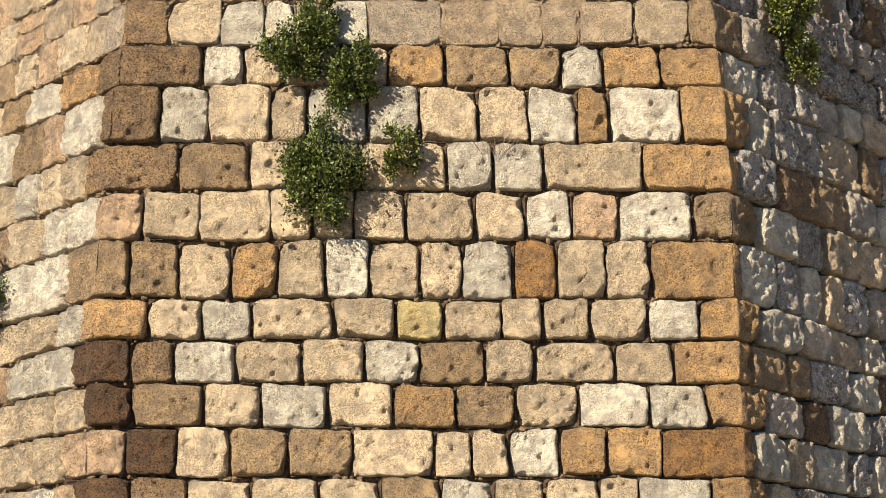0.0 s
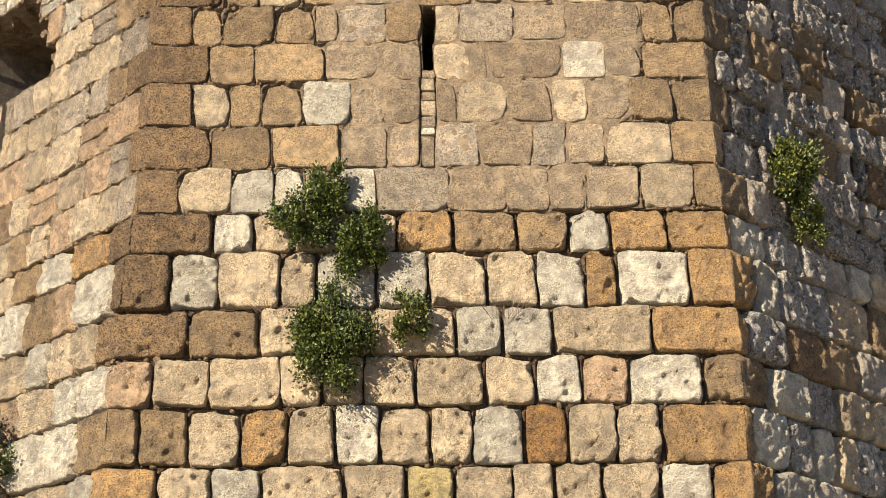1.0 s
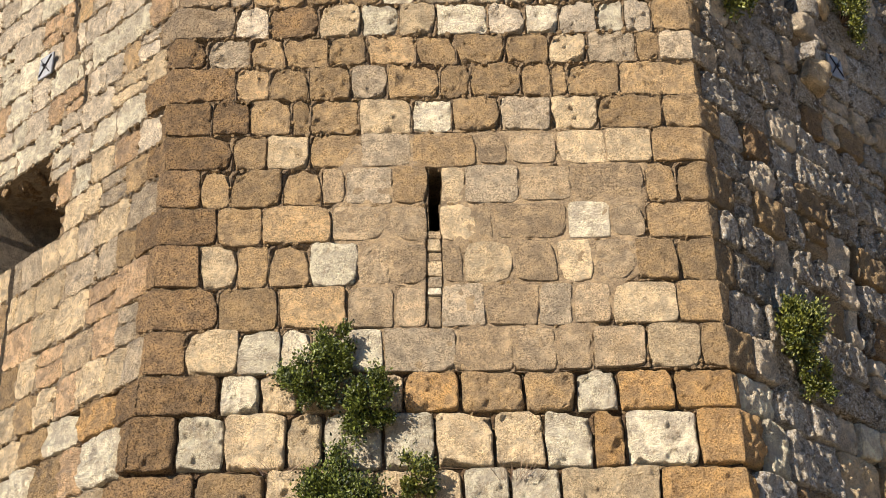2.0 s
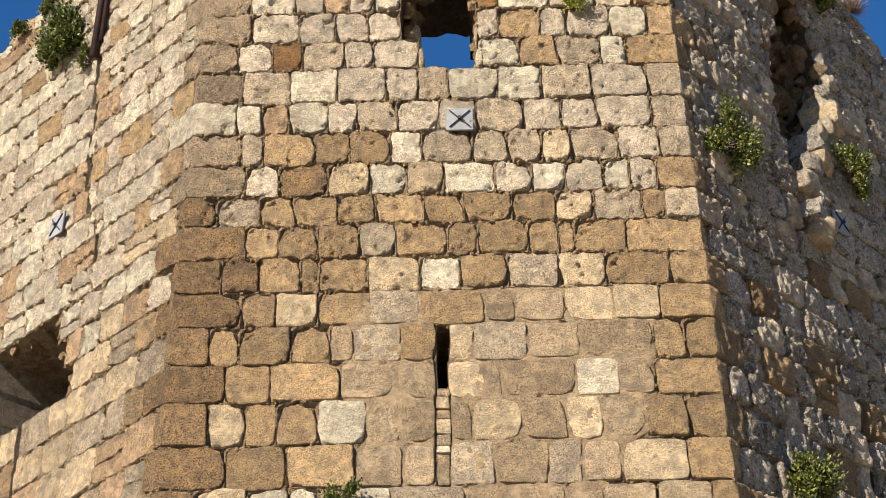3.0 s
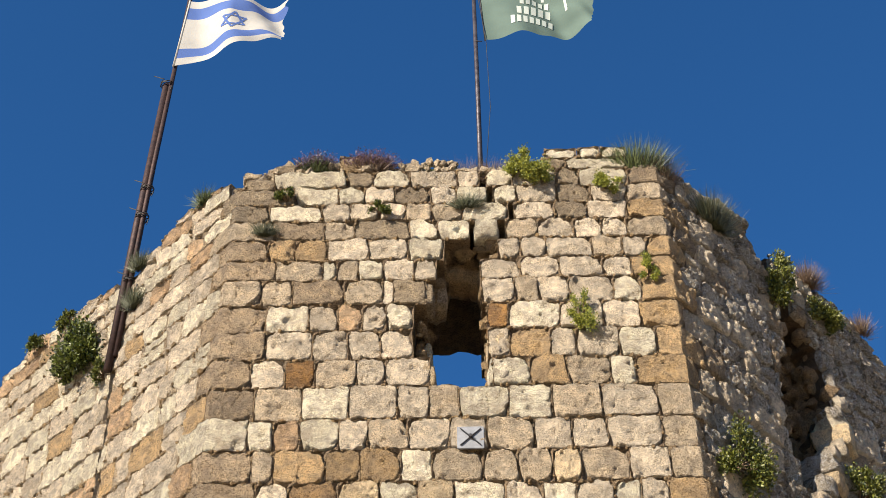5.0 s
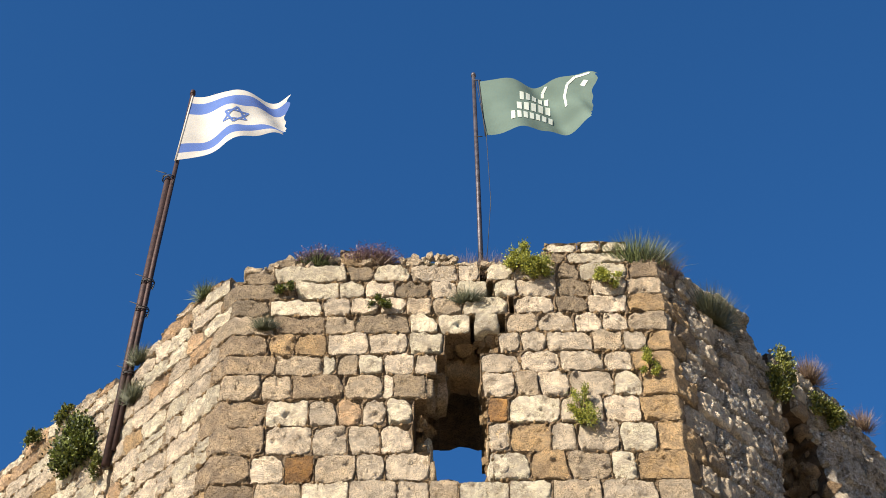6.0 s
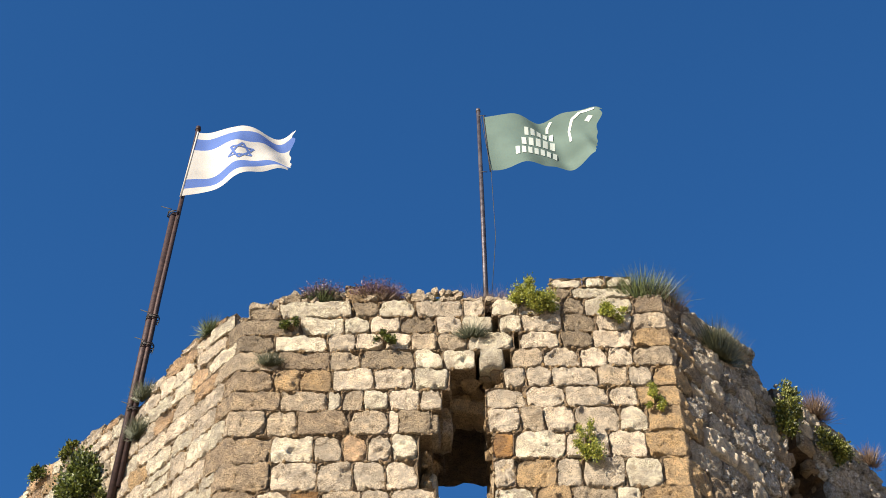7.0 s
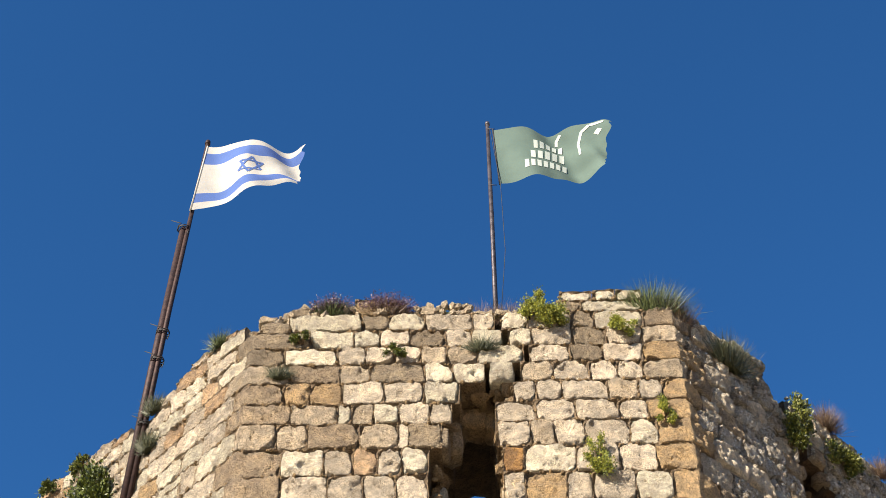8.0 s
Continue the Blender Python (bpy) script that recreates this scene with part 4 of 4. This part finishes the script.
for flip in (1, -1):
    tips = [(0.50 + 0.125 * math.sin(a) , 0.49 + 0.17 * math.cos(a) * flip) for a in (0, 2.0944, 4.1888)]
    star += [(*tips[i], *tips[(i + 1) % 3], 0.022) for i in range(3)]
printed("star", flag, FLAG_ONE, WAVES_ONE, star, CLOTH_BLUE, "blue outlined six-pointed star")
smooth_tube("hoist_band", flag, [(0.02, 0, -0.01), (0.10, 0, 1.45)], [0.012, 0.012], CLOTH_WHITE, sides=6)

flag_two = tagged(new("flag"), "faded grey-green flag with pale printed bars, blowing", "flag", "flags on the tower")
flag_two.location = (0.16, 13.27, 17.98)
FLAG_TWO = ((0.13, 0.0), (0.06, 1.14), (1.66, 1.10), (1.52, 0.18))
WAVES_TWO = (0.13, 1.25, 2.2, 0.3)
cloth("cloth", flag_two, FLAG_TWO, WAVES_TWO, lambda s, h: 0, [CLOTH_GREEN], 0.04)
bars = []
for h, s0, s1, cells in ((0.66, 0.33, 0.60, 5), (0.45, 0.30, 0.62, 5), (0.24, 0.24, 0.64, 7)):      # three lines of lettering, as bars
    for k in range(cells):
        a, b = s0 + (s1 - s0) * k / cells, s0 + (s1 - s0) * (k + 0.66) / cells
        y = h + 0.12 * (a - 0.3)
        bars.append((a, y, b, y, 0.115))
# the emblem's bent strokes
bars += [(0.56, 0.95, 0.53, 0.88, 0.03), (0.53, 0.88, 0.53, 0.80, 0.025), (0.80, 0.96, 0.74, 0.86, 0.03), (0.74, 0.86, 0.72, 0.66, 0.025), (0.72, 0.66, 0.74, 0.48, 0.02),
         (0.80, 0.96, 0.92, 0.94, 0.03), (0.86, 0.84, 0.90, 0.80, 0.05)]
tagged(printed("print", flag_two, FLAG_TWO, WAVES_TWO, bars, CLOTH_PALE, "pale printed bars"), kind="stuff")
smooth_tube("hoist_band", flag_two, [(0.12, 0, -0.02), (0.05, 0, 1.17)], [0.010, 0.010], WIRE, sides=6)


# ---------------------------------------------------------------- plants
def shrub(u, z, width, height, reach, leaves, leaf, material, label, droop=0.0, clumps=14, seed=0, lean=0.0):
    """A shrub rooted in a joint: woody stems out of the wall, and clumps of small leaves along them."""
    r = random.Random(seed * 13 + 5)
    foot, n = on_wall(u, z, -0.02), normal_of(u, z)
    across = Vector((-n.y, n.x, 0))
    root = tagged(new("shrub"), label, "shrub", "shrubs on the tower")
    root.location = foot
    sv, sf, lv, lf = [], [], [], []
    for c in range(clumps):
        a, b = r.uniform(-1, 1), r.uniform(-0.55, 1.0)
        k = math.sqrt(max(0.05, 1 - min(1, a * a * 0.9)))
        tip = across * (a * width / 2 + lean * b * height) + Vector((0, 0, 1)) * (b * height * (0.62 * k + 0.2) - droop * height * abs(a)) + n * (reach * r.uniform(0.25, 1.0) * k)
        mid = tip * 0.5 + n * reach * 0.22 + Vector((0, 0, r.uniform(-0.02, 0.05)))
        tube(sv, sf, [(0, 0, 0), tuple(mid), tuple(tip)], [0.012, 0.007, 0.003], 5)
        spread = 0.12 * (width + height) / 2 * r.uniform(0.6, 1.3)
        for _ in range(int(leaves * 3.6) // clumps):
            f = r.random() ** 0.6
            p = mid.lerp(tip, f) + Vector((r.gauss(0, 1), r.gauss(0, 1), r.gauss(0, 1) * 1.15)) * spread * (0.40 + 0.3 * f)
            if p.dot(n) < 0.015:
                p += n * (0.02 - p.dot(n))
            out = (p - mid).normalized() * 0.6 + Vector((r.gauss(0, 0.6), r.gauss(0, 0.6), r.gauss(0, 0.6) + 0.35)) + n * 0.3
            out.normalize()
            wide = out.cross(Vector((r.gauss(0, 1), r.gauss(0, 1), r.gauss(0, 1)))).normalized()
            size = leaf * 0.80 * r.uniform(0.6, 1.25)
            q = len(lv)
            fold = out.cross(wide) * size * 0.12
            lv.extend((tuple(p), tuple(p + out * size * 0.5 + wide * size * 0.33 + fold), tuple(p + out * size), tuple(p + out * size * 0.5 - wide * size * 0.33 + fold)))
            lf.append((q, q + 1, q + 2, q + 3))
    mesh_object("stem", sv, sf, BARK, root, "thin woody stems")
    mesh_object("foliage", lv, lf, material, root, smooth=False)
    return root


L, R = corner_left(12), corner_right(12)
GREEN, YELLOW = "dense dark green leafy shrub rooted in a wall joint", "small yellow-green leafy shrub rooted in a wall joint"
shrub(-1.02, 5.72, 0.62, 0.72, 0.34, 2600, 0.043, LEAF_DARK, GREEN, clumps=22, seed=1)
shrub(-0.73, 6.60, 0.40, 0.48, 0.30, 1700, 0.042, LEAF_DARK, GREEN, clumps=16, seed=2)
shrub(-1.28, 6.82, 0.50, 0.46, 0.24, 1200, 0.042, LEAF_DARK, GREEN, clumps=16, seed=3)
shrub(-1.06, 7.14, 0.32, 0.46, 0.22, 1100, 0.041, LEAF_DARK, GREEN, clumps=12, seed=4)
shrub(-0.40, 5.98, 0.36, 0.34, 0.30, 330, 0.050, LEAF_BRIGHT, "sparse leafy sprig growing from a wall joint", clumps=10, seed=5)
shrub(corner_left(5) - 1.72, 5.00, 0.62, 0.80, 0.40, 2200, 0.043, LEAF_DARK, GREEN, clumps=18, seed=6)
shrub(corner_right(7.4) + 1.04, 7.55, 0.55, 0.50, 0.30, 1300, 0.050, LEAF_BRIGHT, YELLOW, clumps=14, seed=7)
shrub(corner_right(7.4) + 1.28, 7.16, 0.36, 0.30, 0.22, 380, 0.045, LEAF_BRIGHT, "sparse leafy sprig growing from a wall joint", clumps=8, seed=8)
shrub(R + 0.60, 11.32, 0.60, 0.62, 0.34, 1200, 0.050, LEAF_BRIGHT, YELLOW, clumps=14, seed=9)
shrub(R + 2.95, 12.00, 0.55, 0.46, 0.30, 800, 0.050, LEAF_BRIGHT, YELLOW, clumps=12, seed=10)
shrub(R + 2.08, 14.60, 0.34, 0.70, 0.24, 1000, 0.050, LEAF_BRIGHT, YELLOW, clumps=12, seed=11)
shrub(R + 2.98, 14.74, 0.50, 0.40, 0.22, 700, 0.050, LEAF_BRIGHT, YELLOW, clumps=10, seed=12)
shrub(L - 2.82, 14.20, 0.70, 0.66, 0.34, 2000, 0.065, LEAF_DARK, GREEN, clumps=18, seed=13)
shrub(L - 4.08, 15.18, 0.28, 0.30, 0.20, 360, 0.043, LEAF_DARK, GREEN, clumps=9, seed=14)
shrub(L - 2.28, 13.60, 0.22, 0.24, 0.14, 180, 0.045, LEAF_BRIGHT, "small leafy sprig growing from a wall joint", clumps=6, seed=15)
shrub(L - 3.45, 15.22, 0.30, 0.22, 0.16, 260, 0.045, LEAF_BRIGHT, "small leafy sprig growing from a wall joint", clumps=6, seed=16)
shrub(0.70, 15.14, 0.52, 0.25, 0.26, 2700, 0.030, LEAF_LIME, YELLOW, clumps=18, seed=17)
shrub(1.62, 14.92, 0.34, 0.22, 0.20, 612, 0.030, LEAF_LIME, YELLOW, clumps=8, seed=18)
shrub(1.22, 12.92, 0.28, 0.42, 0.18, 684, 0.030, LEAF_LIME, YELLOW, clumps=10, seed=19)
shrub(1.99, 13.58, 0.20, 0.26, 0.14, 432, 0.030, LEAF_LIME, YELLOW, clumps=8, seed=20)
shrub(-0.99, 14.58, 0.22, 0.22, 0.12, 300, 0.036, LEAF_DARK, "small dark green tuft in a wall joint", clumps=8, seed=21)
shrub(-2.06, 14.82, 0.26, 0.12, 0.14, 240, 0.036, LEAF_DARK, "small dark green tuft in a wall joint", clumps=8, seed=22)


def tuft(at, n, width, height, blades, material, label, flowers=None, seed=0, thick=0.0022):
    """A tuft of fine blades that fan out, some with small dry flowers."""
    r = random.Random(seed * 7 + 3)
    root = tagged(new("grass_tuft"), label, "grass tuft", "tufts on the tower")
    root.location = at
    verts, faces, fv, ff = [], [], [], []
    n = Vector(n)
    across = Vector((-n.y, n.x, 0))
    for _ in range(int(blades * 3.8)):
        a, b = r.gauss(0, 0.36), r.gauss(0.1, 0.35)
        long = height * r.uniform(0.45, 1.1)
        foot = across * a * width * 0.45 + n * b * 0.08
        way = (across * (a * width / height * 0.9 + r.gauss(0, 0.42)) + n * (b * 0.9 + 0.1) + Vector((0, 0, 1))).normalized()
        tip = foot + way * long + across * r.gauss(0, 0.04) - Vector((0, 0, 0.12 * long * abs(a)))
        mid = foot.lerp(tip, 0.55) + Vector((0, 0, 0.03 * long))
        side = way.cross(Vector((r.gauss(0, 1), r.gauss(0, 1), 0.1))).normalized() * thick
        q = len(verts)
        verts.extend((tuple(foot - side), tuple(foot + side), tuple(mid + side * 0.8), tuple(mid - side * 0.8), tuple(tip)))
        faces.extend(((q, q + 1, q + 2, q + 3), (q + 3, q + 2, q + 4)))
        if flowers and r.random() < 0.75:
            for _ in range(3):
                p = tip.lerp(foot, r.uniform(0, 0.3)) + Vector((r.gauss(0, 0.012), r.gauss(0, 0.012), r.gauss(0, 0.012)))
                d, e = Vector((r.gauss(0, 1), r.gauss(0, 1), r.gauss(0, 1))).normalized() * 0.011, Vector((r.gauss(0, 1), r.gauss(0, 1), r.gauss(0, 1))).normalized() * 0.009
                k = len(fv)
                fv.extend((tuple(p - d), tuple(p + e), tuple(p + d), tuple(p - e)))
                ff.append((k, k + 1, k + 2, k + 3))
    mesh_object("foliage", verts, faces, material, root, smooth=False)
    if fv:
        mesh_object("blossom", fv, ff, flowers, root, "dry purple flower heads", smooth=False)
    return root


OUT = (0, -1, 0)
tuft((2.02, 13.12, 15.28), OUT, 0.66, 0.48, 520, GRASS, "feathery grey-green grass tuft on the wall top", seed=1)
tuft((2.32, 13.25, 15.22), (S, -S, 0), 0.35, 0.36, 200, DRY, "dry brown grass tuft on the wall top", seed=2)
tuft((-1.74, 13.10, 15.32), OUT, 0.36, 0.26, 330, GRASS, "low green tuft with purple dry flowers on the wall top", PURPLE, seed=3)
tuft((-1.10, 13.10, 15.32), OUT, 0.46, 0.28, 420, DRY, "low brown tuft with purple dry flowers on the wall top", PURPLE, seed=4)
tuft((0.05, 13.25, 15.28), OUT, 0.60, 0.36, 200, DRY, "sparse dry brown stalks on the wall top", seed=5, thick=0.0020)
tuft((0.36, 13.20, 15.28), OUT, 0.45, 0.30, 160, DRY, "sparse dry brown stalks on the wall top", seed=6, thick=0.0020)
tuft((-0.45, 13.15, 15.30), OUT, 0.40, 0.14, 160, GRASS, "low green grass on the wall top", seed=7)
tuft(on_wall(R + 0.92, 14.95, 0.02), (S, -S, 0), 0.60, 0.42, 460, LEAF_GREY, "grey-green bushy tuft on the shaded wall", seed=8)
tuft(on_wall(R + 2.85, 15.22, 0.0), (S, -S, 0), 0.45, 0.34, 240, DRY, "dry brown grass tuft on the wall top", seed=9, thick=0.0020)
tuft(on_wall(-2.28, 14.26, 0.0), OUT, 0.28, 0.17, 200, LEAF_GREY, "grey dry tuft in a wall joint", seed=10, thick=0.0020)
tuft(on_wall(0.00, 14.64, 0.0), OUT, 0.32, 0.20, 220, LEAF_GREY, "grey-green tuft in a wall joint", seed=11, thick=0.0020)
tuft(on_wall(L - 1.85, 15.02, 0.02), (-S, -S, 0), 0.28, 0.24, 200, LEAF_GREY, "grey dry tuft on the wall top", seed=12, thick=0.0020)
tuft(on_wall(L - 1.83, 14.40, 0.02), (-S, -S, 0), 0.28, 0.28, 200, LEAF_GREY, "grey dry tuft in a wall joint", seed=13, thick=0.0020)
tuft(on_wall(L - 0.66, 15.28, 0.0), (-S, -S, 0), 0.30, 0.20, 140, GRASS, "low green grass on the wall top", seed=14)
tuft(on_wall(0.44, 6.02, 0.02), OUT, 0.50, 0.26, 11, DRY, "bare dry reddish twigs in a wall joint", seed=15, thick=0.0020)
tuft(on_wall(-1.55, 6.10, 0.02), OUT, 0.45, 0.22, 9, DRY, "bare dry twigs in a wall joint", seed=16, thick=0.0020)
tuft(on_wall(R + 3.9, 15.05, 0.0), (S, -S, 0), 0.35, 0.30, 140, DRY, "dry grass tuft on the wall top", seed=17, thick=0.0020)
